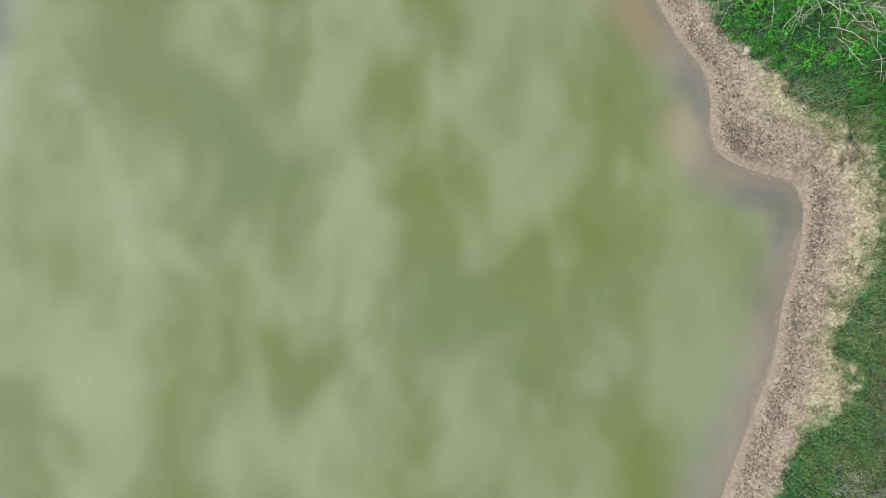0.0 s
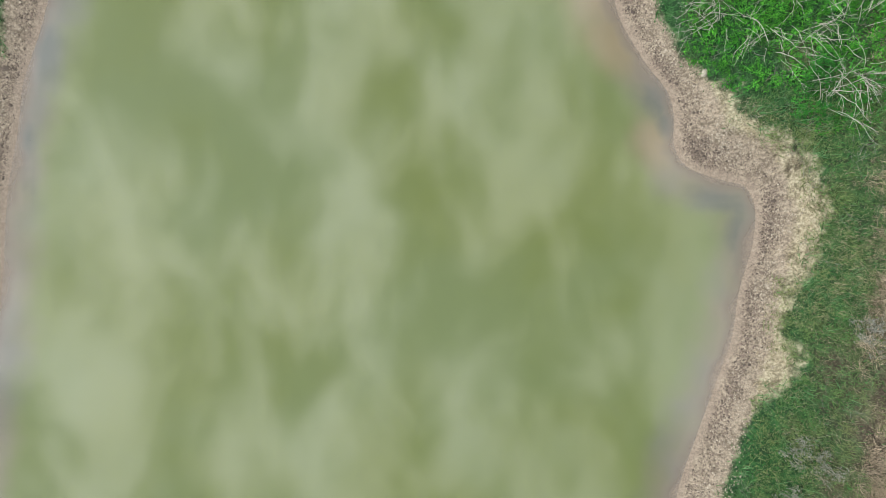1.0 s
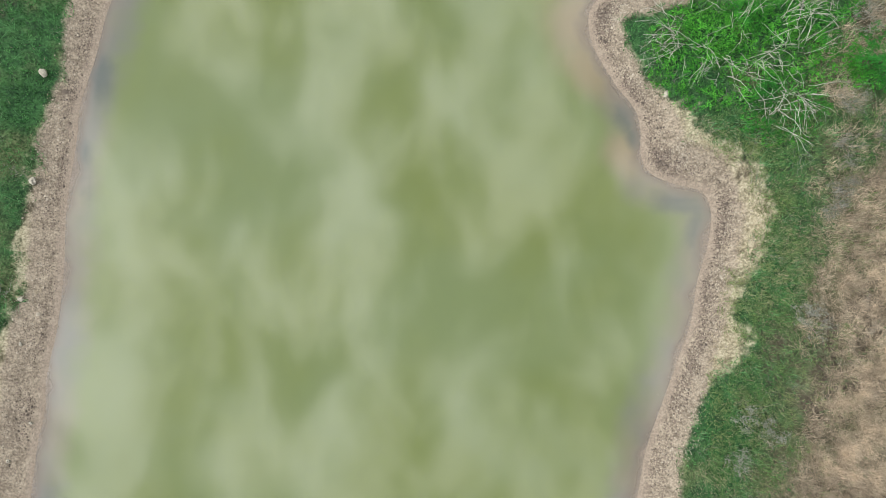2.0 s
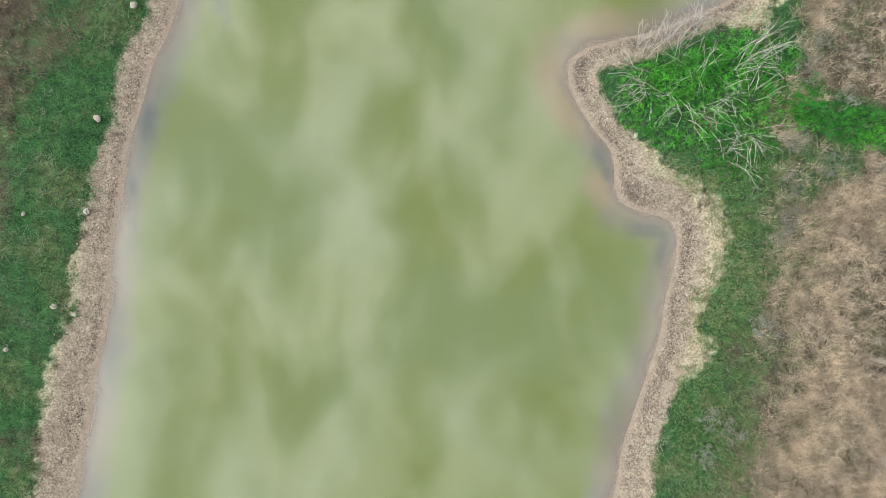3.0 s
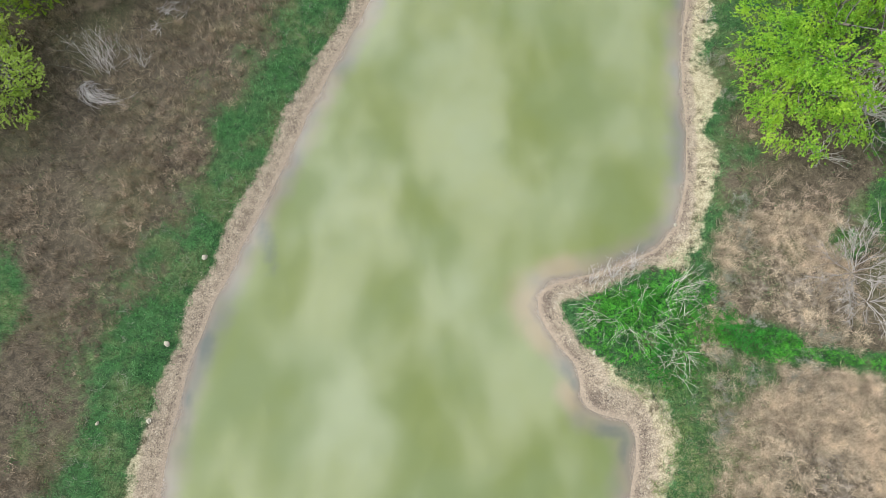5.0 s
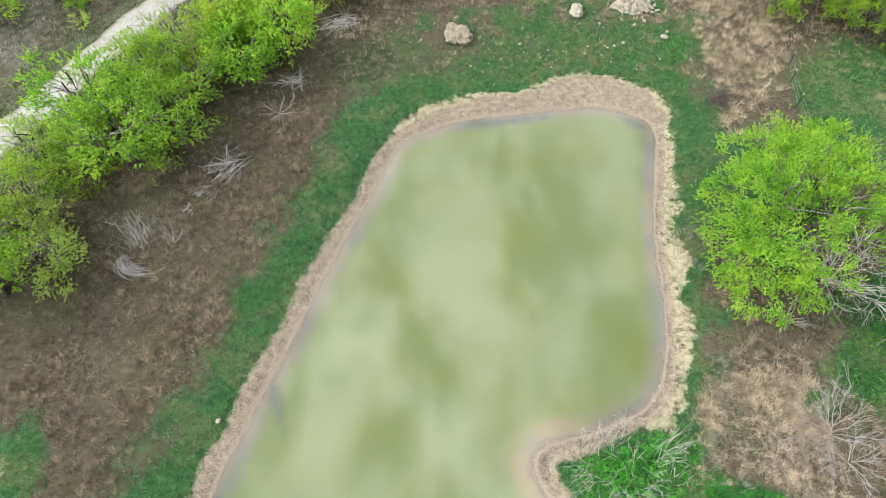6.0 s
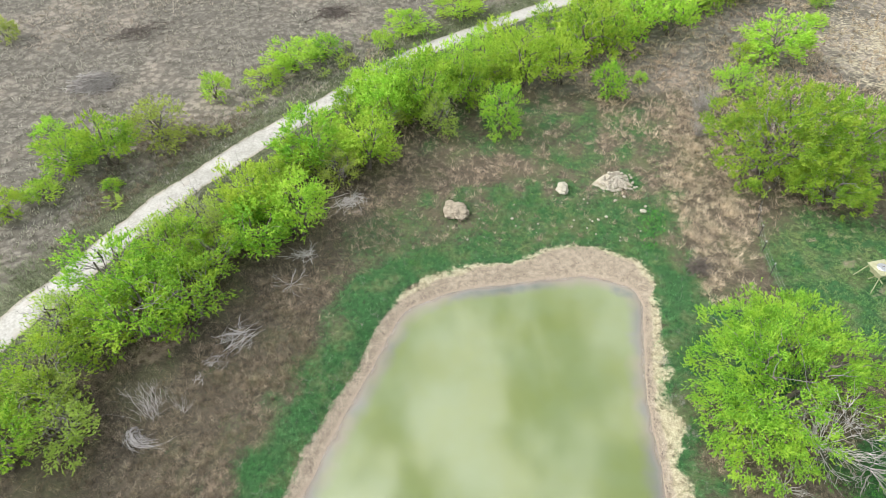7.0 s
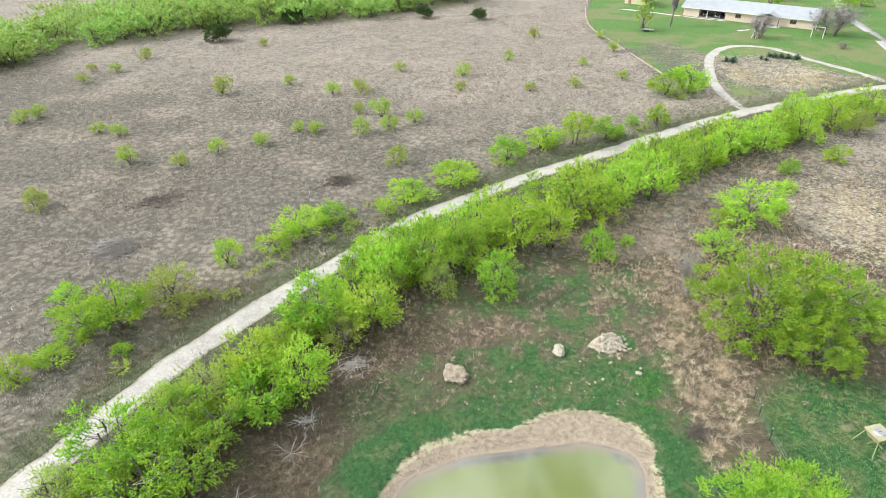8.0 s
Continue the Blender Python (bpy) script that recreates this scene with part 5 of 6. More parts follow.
dead_shrub("dead_tree", 21.9, 9.5, "leafless grey dead mesquite spread low over tan grass", 240, 14, 2.9, 0.032, (14, 45), 110, 300, 15, 0, M_DEAD)
dead_shrub("dead_tree", 22.4, 8.0, "pale fallen branches on tan grass", 241, 13, 2.1, 0.032, (8, 35), 300, 320, 11, 0, M_DEAD)
dead_shrub("fallen_limbs", 25.0, 19.4, "large grey broken limbs hanging from the big tree", 242, 24, 3.9, 0.04, (14, 68), None, 360, 12, 0, M_BLEACH)
dead_shrub("fallen_limbs", 27.6, 17.8, "grey fallen limbs in the green weeds", 243, 10, 2.8, 0.045, (5, 30), 300, 200, 7)
dead_shrub("fallen_limbs", 21.6, 16.6, "small grey dead branches under the big tree", 244, 9, 1.5, 0.04, (15, 60), None, 360, 5)
combed_shrub(-19.7, 21.2, "bleached bare shrub with stems combed round in a bowl", 245)
dead_shrub("bare_shrub", -20.0, 22.6, "grey bare shrub beside the trees", 246, 44, 2.1, 0.012, (30, 75), 95, 190, 4, 0, M_BLEACH, loose=0.35)
dead_shrub("bare_shrub", -17.9, 22.7, "small grey bare shrub beside a larger one", 252, 12, 1.5, 0.011, (30, 75), 80, 160, 3, 0, M_BLEACH)
dead_shrub("bare_shrub", 29.4, 58.8, "tall thin grey leafless shrub", 247, 46, 3.4, 0.028, (55, 88), None, 360, 8, 0, M_DEAD)
dead_shrub("bare_shrub", 28.2, 55.0, "thin grey leafless shrub", 248, 26, 2.4, 0.025, (40, 85), None, 360, 7, 0, M_DEAD)
dead_shrub("dead_tree", 17.9, -8.4, "pale dead branches at the edge of tan grass", 249, 9, 1.9, 0.05, (10, 45), None, 360, 5)
dead_shrub("bare_shrub", 16.6, 26.2, "small leafless shrub in the green bank", 250, 9, 0.9, 0.015, (30, 80), None, 360, 4)
dead_shrub("bare_shrub", -22.8, 45.0, "wispy half-bare shrub beside the road", 251, 12, 2.4, 0.02, (50, 85), None, 360, 6, 0, M_DEAD_DARK)

brush_pile(-8.1, 44.8, 260, 70, 1.9, "heap of grey cut branches in brown grass", 0.5, M_BLEACH, turn=20)
brush_pile(-11.6, 38.0, 261, 45, 1.4, "small heap of grey sticks in brown grass", 0.35, M_BLEACH, turn=40)
brush_pile(-15.3, 29.1, 262, 60, 1.8, "heap of whitish cut branches below the trees", 0.45, M_BLEACH, turn=10)
brush_pile(-16.7, 26.8, 263, 30, 1.1, "little heap of pale sticks", 0.25, M_BLEACH)
brush_pile(-17.6, 25.4, 264, 14, 0.7, "few pale sticks in the grass", 0.15, M_BLEACH)
dead_shrub("dead_branch", -12.3, 34.6, "forked white dead branch lying in the grass", 265, 9, 1.7, 0.05, (3, 22), 300, 300, 3, 0, M_BLEACH)
brush_pile(-41.3, 67.4, 266, 420, 3.0, "large grey heap of old brush in the field", 1.7, M_DEAD)
brush_pile(-40.5, 81.6, 267, 60, 3.6, "low dark line of old brush", 0.4, M_BARK, turn=25, long=1.7)
brush_pile(-14.2, 87.0, 268, 130, 3.2, "dark tangle of low brush in the field", 0.6, M_BARK, turn=10)
brush_pile(22.3, 35.7, 269, 130, 1.6, "flattened dark grey brush at the grass belt", 0.5, M_BARK)


# ============ stones ============
def rock_mesh(seed, sx, sy, sz, rough=0.42, level=2):
    bm = bmesh.new()
    bmesh.ops.create_icosphere(bm, subdivisions=level, radius=1.0)
    off = Vector((seed * 3.7, seed * 1.3, seed * 0.7))
    for v in bm.verts:
        k = 1 + rough * noise.noise(v.co * 1.5 + off) + rough * 0.5 * noise.noise(v.co * 3.7 + off) + rough * 0.3 * noise.noise(v.co * 9.0 + off)
        v.co = Vector((v.co.x * sx * k, v.co.y * sy * k, v.co.z * sz * k))
    return bm


def lone_rock(x, y, size, seed, label="pale limestone rock lying on the bank", material=None, name="rock", flat=0.6, sink=0.3, slim=None):
    me = bpy.data.meshes.new(name)
    bm = rock_mesh(seed, size, size * (slim or 0.7 + 0.25 * ((seed * 7) % 5) / 4), size * flat, 0.42, 2 if size < 0.6 else 4)
    bm.to_mesh(me)
    bm.free()
    me.materials.append(material or M_ROCK)
    ob = new(name, me)
    ob.matrix_world = pose(x, y, z_at(x, y) + size * flat * (1 - sink), 0, 0, seed * 47 % 360)
    return tagged(ob, label, "rock", "loose pale rocks" if name == "rock" else "")


for k, (x, y, r) in enumerate([(-14.1, 5.93, 0.17), (-12.72, 10.62, 0.17), (-16.9, 2.0, 0.11), (-14.45, 2.12, 0.15), (-15.6, -1.72, 0.13), (-14.85, -2.05, 0.12), (-17.47, -3.46, 0.11), (-14.87, -3.63, 0.08),
                               (-14.56, -6.47, 0.07), (-15.3, -7.8, 0.07), (7.87, 5.4, 0.13), (13.0, 12.5, 0.10), (19.15, 42.8, 0.32), (19.6, 43.6, 0.16), (15.6, 42.2, 0.16), (14.8, 41.8, 0.14), (6.9, 42.2, 0.15), (9.2, 41.4, 0.11),
                               (22.6, 44.0, 0.15), (14.0, 44.8, 0.12)]):
    lone_rock(x, y, r, 3 + k)
lone_rock(12.2, 46.3, 0.82, 40, "large whitish boulder in green grass", flat=0.42, sink=0.45, name="boulder")
lone_rock(1.75, 43.2, 1.35, 41, "rounded mound of bare tan clay", M_CLAY, "clay_mound", 0.34, 0.5)


def heap_rise(u, v):
    """Height of the spoil heap: a ridge behind, sloping forwards."""
    r = math.hypot(u / 1.95, (v + 0.6) / 1.75)
    body = max(0.0, 1 - r * r) * (0.30 + 0.16 * v)
    ridge = 0.36 * math.exp(-((v - 0.55) / 0.30) ** 2) * max(0.0, 1 - (u / 2.0) ** 2)
    return max(0.0, body) + ridge


def spoil_heap(x, y, turn):
    bm = bmesh.new()
    rows = []
    for i in range(41):
        v = -2.5 + 4.1 * i / 40
        row = []
        for k in range(49):
            u = -2.3 + 4.6 * k / 48
            w = 0.16 * noise.noise(Vector((u * 1.9, v * 1.9, 3.0))) + 0.07 * noise.noise(Vector((u * 6, v * 6, 8.0)))
            h = heap_rise(u + w, v + w)
            row.append(bm.verts.new((u, v, h * (1 + 2.5 * w) + 0.25 * w * (h > 0.02) - 0.03)))
        rows.append(row)
    for a, b in zip(rows, rows[1:]):
        for k in range(48):
            bm.faces.new((a[k], a[k + 1], b[k + 1], b[k]))
    bmesh.ops.delete(bm, geom=[f for f in bm.faces if max(v.co.z for v in f.verts) < 0.015], context="FACES")
    me = bpy.data.meshes.new("clay_bank")
    bm.to_mesh(me)
    bm.free()
    me.materials.append(M_SPOIL)
    ob = new("clay_bank", smooth(me))
    ob.matrix_world = pose(x, y, z_at(x, y), 0, 0, turn)
    tagged(ob, "low ridge of whitish dug clay behind broken stones", "clay heap")


M_SPOIL = plain("whitish_clay", (0.38, 0.34, 0.265), (0.60, 0.55, 0.45), 4, 0.95, 0, 0.8, (0.30, 0.255, 0.185))
M_RUBBLE = plain("broken_stone", (0.30, 0.27, 0.215), (0.52, 0.48, 0.40), 6, 0.9, 0, 0.6, (0.24, 0.21, 0.16))
HEAP = (17.25, 47.6, 34.0)
spoil_heap(*HEAP)
rk = np.random.default_rng(9)
for k in range(150):
    u, v = rk.normal(0.1, 0.78), rk.normal(-0.85, 0.55)
    c, w = math.cos(radians(HEAP[2])), math.sin(radians(HEAP[2]))
    size = rk.uniform(0.06, 0.21)
    stone = lone_rock(HEAP[0] + u * c - v * w, HEAP[1] + u * w + v * c, size, 60 + k, "broken pale stone on the spoil heap", M_RUBBLE, "rubble_stone", sink=0.62)
    stone.location.z += heap_rise(u, v)
for k in range(26):
    x, y = rk.uniform(-1, 21), rk.uniform(38.5, 47)
    lone_rock(x, y, rk.uniform(0.05, 0.11), 120 + k, "small white stone scattered in turf")


# ============ sage and low shrubs ============
def sage(x, y, r, seed, label="low grey-leaved shrub with pale seed heads"):
    rng = np.random.default_rng(seed)
    st, pts = Sticks(3), []
    for k in range(int(16 * r + 6)):
        a, q = rng.uniform(0, 2 * np.pi), r * math.sqrt(rng.uniform(0, 1))
        tip = np.array([q * math.cos(a), q * math.sin(a), 0.45 * rng.uniform(0.5, 1.1)])
        line = bent(rng, tip * np.array([0.7, 0.7, 0]) - np.array([0, 0, 0.05]), tip, 4, 0.1)
        st.add(line, 0.008, 0.004)
        pts += [line[2], line[3]]
    ob = thing("sage_shrub", x, y, z_at(x, y), label, "shrub", "grey shrubs on the bank")
    part("stem", st.mesh("stem", M_DEAD), None, ob)["kind"] = "stuff"
    v, f = leaf_cards(rng, np.array(pts), 0.16, 12, 0.07, 0.03, 0)
    part("foliage", mesh_of("foliage", v, f, M_SAGE), None, ob)


for k, (x, y, r) in enumerate([(13.8, 2.3, 0.6), (13.7, 1.3, 0.5), (14.0, 3.4, 0.6), (16.5, 11.2, 0.7), (16.3, 12.4, 0.7), (16.5, 13.6, 0.6), (13.1, -2.6, 0.6), (12.6, -2.2, 0.4), (10.6, -6.0, 0.5), (10.4, -7.4, 0.5), (11.6, -6.4, 0.5),
                               (14.6, 8.1, 0.6), (15.4, 9.3, 0.5), (14.2, 5.2, 0.7), (16.2, 6.8, 0.5), (18.6, 5.0, 0.7), (17.9, 3.9, 0.6), (16.6, 22.8, 0.6), (16.9, 20.4, 0.5), (15.6, 4.2, 0.6), (19.8, 6.0, 0.6)]):
    sage(x, y, r, 300 + k)


# ============ feeder by the meadow ============
M_OLIVE = plain("faded_olive_paint", (0.36, 0.36, 0.21), (0.50, 0.49, 0.32), 5, 0.6, 0, 0.15, (0.30, 0.27, 0.17))
M_GALV = plain("galvanised_steel", (0.50, 0.52, 0.54), (0.70, 0.72, 0.74), 8, 0.35, 0.8, 0.1)
M_RUST = plain("rusty_iron", (0.16, 0.11, 0.08), (0.30, 0.20, 0.14), 8, 0.8, 0.3, 0.3)


def box(bm, cx, cy, cz, sx, sy, sz, bevel=0.0):
    r = bmesh.ops.create_cube(bm, size=1.0, matrix=Matrix.Translation((cx, cy, cz)) @ Matrix.Diagonal((sx, sy, sz, 1)))
    if bevel:
        bmesh.ops.bevel(bm, geom=list({e for v in r["verts"] for e in v.link_edges}), offset=bevel, segments=1, affect="EDGES")
    return bm


def rod(a, b, r, sides=8):
    st = Sticks(sides)
    st.add(np.array([a, (np.array(a) + np.array(b)) / 2, b]), r, r)
    return st


def drum(z0, r0, z1, r1, sides=20):
    bm = bmesh.new()
    bmesh.ops.create_cone(bm, cap_ends=True, segments=sides, radius1=r0, radius2=r1, depth=z1 - z0, matrix=Matrix.Translation((0, 0, (z0 + z1) / 2)))
    return bm


def feeder(x, y, turn):
    ob = thing("deer_feeder", x, y, z_at(x, y), "olive metal game feeder on splayed legs with a round lid", "feeder", turn=turn)
    bm = bmesh.new()
    bmesh.ops.create_cone(bm, cap_ends=True, segments=4, radius1=0.55, radius2=1.08, depth=0.75, matrix=Matrix.Translation((0, 0, 1.30)) @ Matrix.Rotation(radians(45), 4, "Z"))
    bmesh.ops.bevel(bm, geom=bm.edges[:], offset=0.03, segments=1, affect="EDGES")
    part("hopper", bm, M_OLIVE, ob)
    roof = bmesh.new()
    box(roof, 0, 0, 1.70, 1.6, 1.6, 0.05, 0.015)
    part("top_plate", roof, M_OLIVE, ob, "pale olive steel top plate")
    lid = part("lid", drum(1.725, 0.46, 1.80, 0.40), M_GALV, ob, "round shiny metal lid")
    part("handle", rod((-0.12, 0, 1.82), (0.12, 0, 1.82), 0.02).mesh("handle", M_RUST), None, lid)
    for sx, sy in ((1, 1), (1, -1), (-1, 1), (-1, -1)):
        part("leg", rod((0.62 * sx, 0.62 * sy, 1.62), (1.05 * sx, 1.05 * sy, -0.05), 0.035).mesh("leg", M_OLIVE), None, ob)
    part("spinner_box", box(bmesh.new(), 0, 0, 0.80, 0.30, 0.30, 0.26, 0.02), M_OLIVE, ob)
    for a in (0, 90, 180, 270):
        d = np.array([math.cos(radians(a)), math.sin(radians(a)), 0])
        part("tray_arm", rod(tuple(d * 0.1 + [0, 0, 0.72]), tuple(d * 0.75 + [0, 0, 0.55]), 0.035).mesh("tray_arm", M_OLIVE), None, ob)


feeder(36.0, 33.7, 12)

# ============ the ranch house and its yard ============
M_WALL = plain("pale_brick_wall", (0.58, 0.47, 0.39), (0.70, 0.60, 0.51), 2.0, 0.85, 0, 0.2)
M_ROOF = plain("white_metal_roof", (0.36, 0.40, 0.44), (0.44, 0.48, 0.52), 0.6, 0.4, 0.1, 0.05)
M_TRIM = plain("white_trim", (0.72, 0.72, 0.70), (0.80, 0.80, 0.78), 4, 0.6, 0, 0.05)
M_DARK = plain("dark_interior", (0.03, 0.03, 0.03), (0.07, 0.065, 0.06), 2, 0.9, 0, 0.1)
M_GLASS = plain("window_glass", (0.05, 0.06, 0.07), (0.09, 0.10, 0.11), 2, 0.08, 0, 0.0)
M_WOOD = plain("brown_window_frame", (0.24, 0.14, 0.07), (0.36, 0.22, 0.12), 6, 0.6, 0, 0.2)
M_CONC = plain("pale_concrete", (0.56, 0.55, 0.52), (0.70, 0.69, 0.66), 3, 0.9, 0, 0.2)
M_PAINT = plain("dark_car_paint", (0.04, 0.045, 0.05), (0.08, 0.085, 0.09), 2, 0.25, 0.3, 0.0)
M_TYRE = plain("tyre_rubber", (0.025, 0.025, 0.025), (0.05, 0.05, 0.05), 6, 0.8, 0, 0.2)

H_TURN = -38.5
house = thing("ranch_house", 83.4, 210.3, z_at(95, 203) - 0.05, "long low brick ranch house with a white metal roof", "house", turn=H_TURN)
LEN, DEEP, TALL = 38.3, 11.0, 3.0


def wall_piece(u0, u1, z0, z1, name="front_wall", y0=0.0, y1=0.25):
    part(name, box(bmesh.new(), (u0 + u1) / 2, (y0 + y1) / 2, (z0 + z1) / 2, u1 - u0, y1 - y0, z1 - z0), M_WALL, house)


GARAGE, WINDOWS = (5.0, 13.2), ((16.2, 17.9), (32.0, 33.8))
wall_piece(0, GARAGE[0], 0, TALL)
wall_piece(GARAGE[0], GARAGE[1], 2.6, TALL, "lintel")
edges = [GARAGE[1]] + [v for w in WINDOWS for v in w] + [LEN]
for u0, u1 in zip(edges[0::2], edges[1::2]):
    wall_piece(u0, u1, 0, TALL)
for u0, u1 in WINDOWS:
    wall_piece(u0, u1, 0, 1.1, "sill_wall")
    wall_piece(u0, u1, 2.25, TALL, "lintel")
    win = part("window", box(bmesh.new(), (u0 + u1) / 2, 0.16, 1.675, u1 - u0, 0.03, 1.15), M_GLASS, house, "dark window pane")
    for cx, cz, sx, sz in (((u0 + u1) / 2, 1.12, u1 - u0, 0.10), ((u0 + u1) / 2, 2.20, u1 - u0, 0.10), (u0 + 0.05, 1.66, 0.10, 1.0), (u1 - 0.05, 1.66, 0.10, 1.0), ((u0 + u1) / 2, 1.66, 0.07, 1.0)):
        part("window_frame", box(bmesh.new(), cx, 0.06, cz, sx, 0.14, sz), M_WOOD, win)
part("end_wall", box(bmesh.new(), 0.125, DEEP / 2, TALL / 2, 0.25, DEEP - 0.5, TALL), M_WALL, house)
part("end_wall", box(bmesh.new(), LEN - 0.125, DEEP / 2, TALL / 2, 0.25, DEEP - 0.5, TALL), M_WALL, house)
part("back_wall", box(bmesh.new(), LEN / 2, DEEP - 0.125, TALL / 2, LEN, 0.25, TALL), M_WALL, house)
part("garage_back", box(bmesh.new(), 9.1, 7.0, TALL / 2, 8.2, 0.2, TALL), M_WALL, house)
part("garage_side", box(bmesh.new(), 4.9, 3.6, TALL / 2, 0.2, 6.6, TALL), M_WALL, house)
part("garage_side", box(bmesh.new(), 13.3, 3.6, TALL / 2, 0.2, 6.6, TALL), M_WALL, house)
part("garage_floor", box(bmesh.new(), 9.1, 3.4, 0.08, 8.1, 6.9, 0.1), M_CONC, house)
part("garage_post", box(bmesh.new(), 7.6, 0.12, 1.3, 0.18, 0.18, 2.6), M_TRIM, house)


def gable(u0, u1, y0, y1, eave, ridge, over, thick=0.12):
    """A pitched roof whose ridge runs along u."""
    bm = bmesh.new()
    ym = (y0 + y1) / 2
    slope = (ridge - eave) / (ym - y0)
    pts = [(y0 - over, eave - over * slope), (ym, ridge), (y1 + over, eave - over * slope)]
    ring = [(y, z + thick) for y, z in pts] + [(y, z) for y, z in reversed(pts)]
    a = [bm.verts.new((u0 - over, y, z)) for y, z in ring]
    b = [bm.verts.new((u1 + over, y, z)) for y, z in ring]
    n = len(ring)
    for i in range(n):
        bm.faces.new((a[i], b[i], b[(i + 1) % n], a[(i + 1) % n]))
    bm.faces.new(a[::-1])
    bm.faces.new(b)
    bmesh.ops.recalc_face_normals(bm, faces=bm.faces)
    return bm


roof = part("roof", gable(0, LEN, 0, DEEP, TALL + 0.02, TALL + 2.2, 0.8), M_ROOF, house, "white standing-seam metal roof")
for k in range(48):
    u = -0.7 + k * (LEN + 1.4) / 47
    part("seam", rod((u, -0.78, TALL - 0.16), (u, DEEP / 2, TALL + 2.34), 0.025, 4).mesh("seam", M_ROOF), None, roof)
part("fascia", box(bmesh.new(), LEN / 2, -0.83, TALL - 0.24, LEN + 1.6, 0.04, 0.22), M_TRIM, house)
for u in (0.13, LEN - 0.13):
    bm = bmesh.new()
    v = [bm.verts.new((u, y, z)) for y, z in ((0.2, TALL), (DEEP - 0.2, TALL), (DEEP / 2, TALL + 2.1))]
    bm.faces.new(v)
    bmesh.ops.solidify(bm, geom=bm.faces[:], thickness=0.2)
    part("gable_wall", bm, M_WALL, house)
# porch gable, turned across
porch = bmesh.new()
p_y, p_eave, p_ridge, p_u0, p_u1 = -3.2, 2.75, 3.9, 23.2, 29.4
um = (p_u0 + p_u1) / 2
ring = [(p_u0 - 0.3, p_eave + 0.1), (um, p_ridge + 0.1), (p_u1 + 0.3, p_eave + 0.1), (p_u1 + 0.3, p_eave), (um, p_ridge), (p_u0 - 0.3, p_eave)]
pa = [porch.verts.new((u, p_y, z)) for u, z in ring]
pb = [porch.verts.new((u, 2.2, z)) for u, z in ring]
for i in range(6):
    porch.faces.new((pa[i], pb[i], pb[(i + 1) % 6], pa[(i + 1) % 6]))
porch.faces.new(pa[::-1])
porch.faces.new(pb)
bmesh.ops.recalc_face_normals(porch, faces=porch.faces)
part("porch_roof", porch, M_ROOF, house)
for u in (p_u0, p_u1):
    part("porch_post", box(bmesh.new(), u, p_y + 0.3, p_eave / 2, 0.14, 0.14, p_eave), M_DARK, house)
part("porch_floor", box(bmesh.new(), um, -1.6, 0.06, p_u1 - p_u0 + 0.6, 3.3, 0.14), M_CONC, house)
part("front_door", box(bmesh.new(), um, -0.04, 1.15, 1.0, 0.06, 2.1), M_WOOD, house)
part("carport_post", box(bmesh.new(), LEN + 0.9, 0.4, 1.3, 0.14, 0.14, 2.7), M_TRIM, house)


def at_house(u, v, z=0.0):
    c, s = math.cos(radians(H_TURN)), math.sin(radians(H_TURN))
    return 83.4 + u * c - v * s, 210.3 + u * s + v * c


def vehicle(x, y, turn, label, length=4.4, width=1.8, tall=1.6, name="parked_truck"):
    ob = thing(name, x, y, z_at(x, y) + 0.12, label, "vehicle", turn=turn)
    body = bmesh.new()
    box(body, 0, 0, 0.70, width, length, 0.62, 0.12)
    part("body", body, M_PAINT, ob)
    cab = bmesh.new()
    box(cab, 0, 0.2, 1.28, width * 0.88, length * 0.46, 0.6, 0.16)
    part("cab", cab, M_GLASS, ob)
    part("bumper", box(bmesh.new(), 0, -length / 2 - 0.05, 0.5, width * 0.95, 0.14, 0.2, 0.03), M_GALV, ob)
    for sx in (-1, 1):
        part("headlight", box(bmesh.new(), sx * width * 0.36, -length / 2 - 0.02, 0.82, 0.3, 0.08, 0.16, 0.02), M_TRIM, ob)
        for sy in (-1, 1):
            w = drum(-0.12, 0.36, 0.12, 0.36)
            bmesh.ops.transform(w, matrix=pose(sx * width * 0.46, sy * length * 0.32, 0.36, 0, 90, 0), verts=w.verts)
            part("wheel", w, M_TYRE, ob)


vehicle(*at_house(10.7, 3.0), H_TURN, "dark pickup parked in the open garage bay")
vehicle(*at_house(6.4, 3.2), H_TURN, "small dark utility cart in the garage bay", 2.6, 1.3, 1.4, "utility_cart")


def annex(x, y):
    ob = thing("outbuilding", x, y, z_at(x, y), "small pale outbuilding with a metal roof", "shed", turn=H_TURN)
    for sx in (0.1, 7.9):
        part("wall", box(bmesh.new(), sx, 3, 1.4, 0.2, 6, 2.8), M_WALL, ob)
    for sy in (-0.1, 6.1):
        part("wall", box(bmesh.new(), 4, sy, 1.4, 8, 0.2, 2.8), M_WALL, ob)
    part("roof", gable(0, 8, 0, 6, 2.82, 4.0, 0.4), M_ROOF, ob)
    part("door", box(bmesh.new(), 2.0, -0.23, 1.0, 1.0, 0.05, 2.0), M_WOOD, ob)


annex(70.4, 233.5)


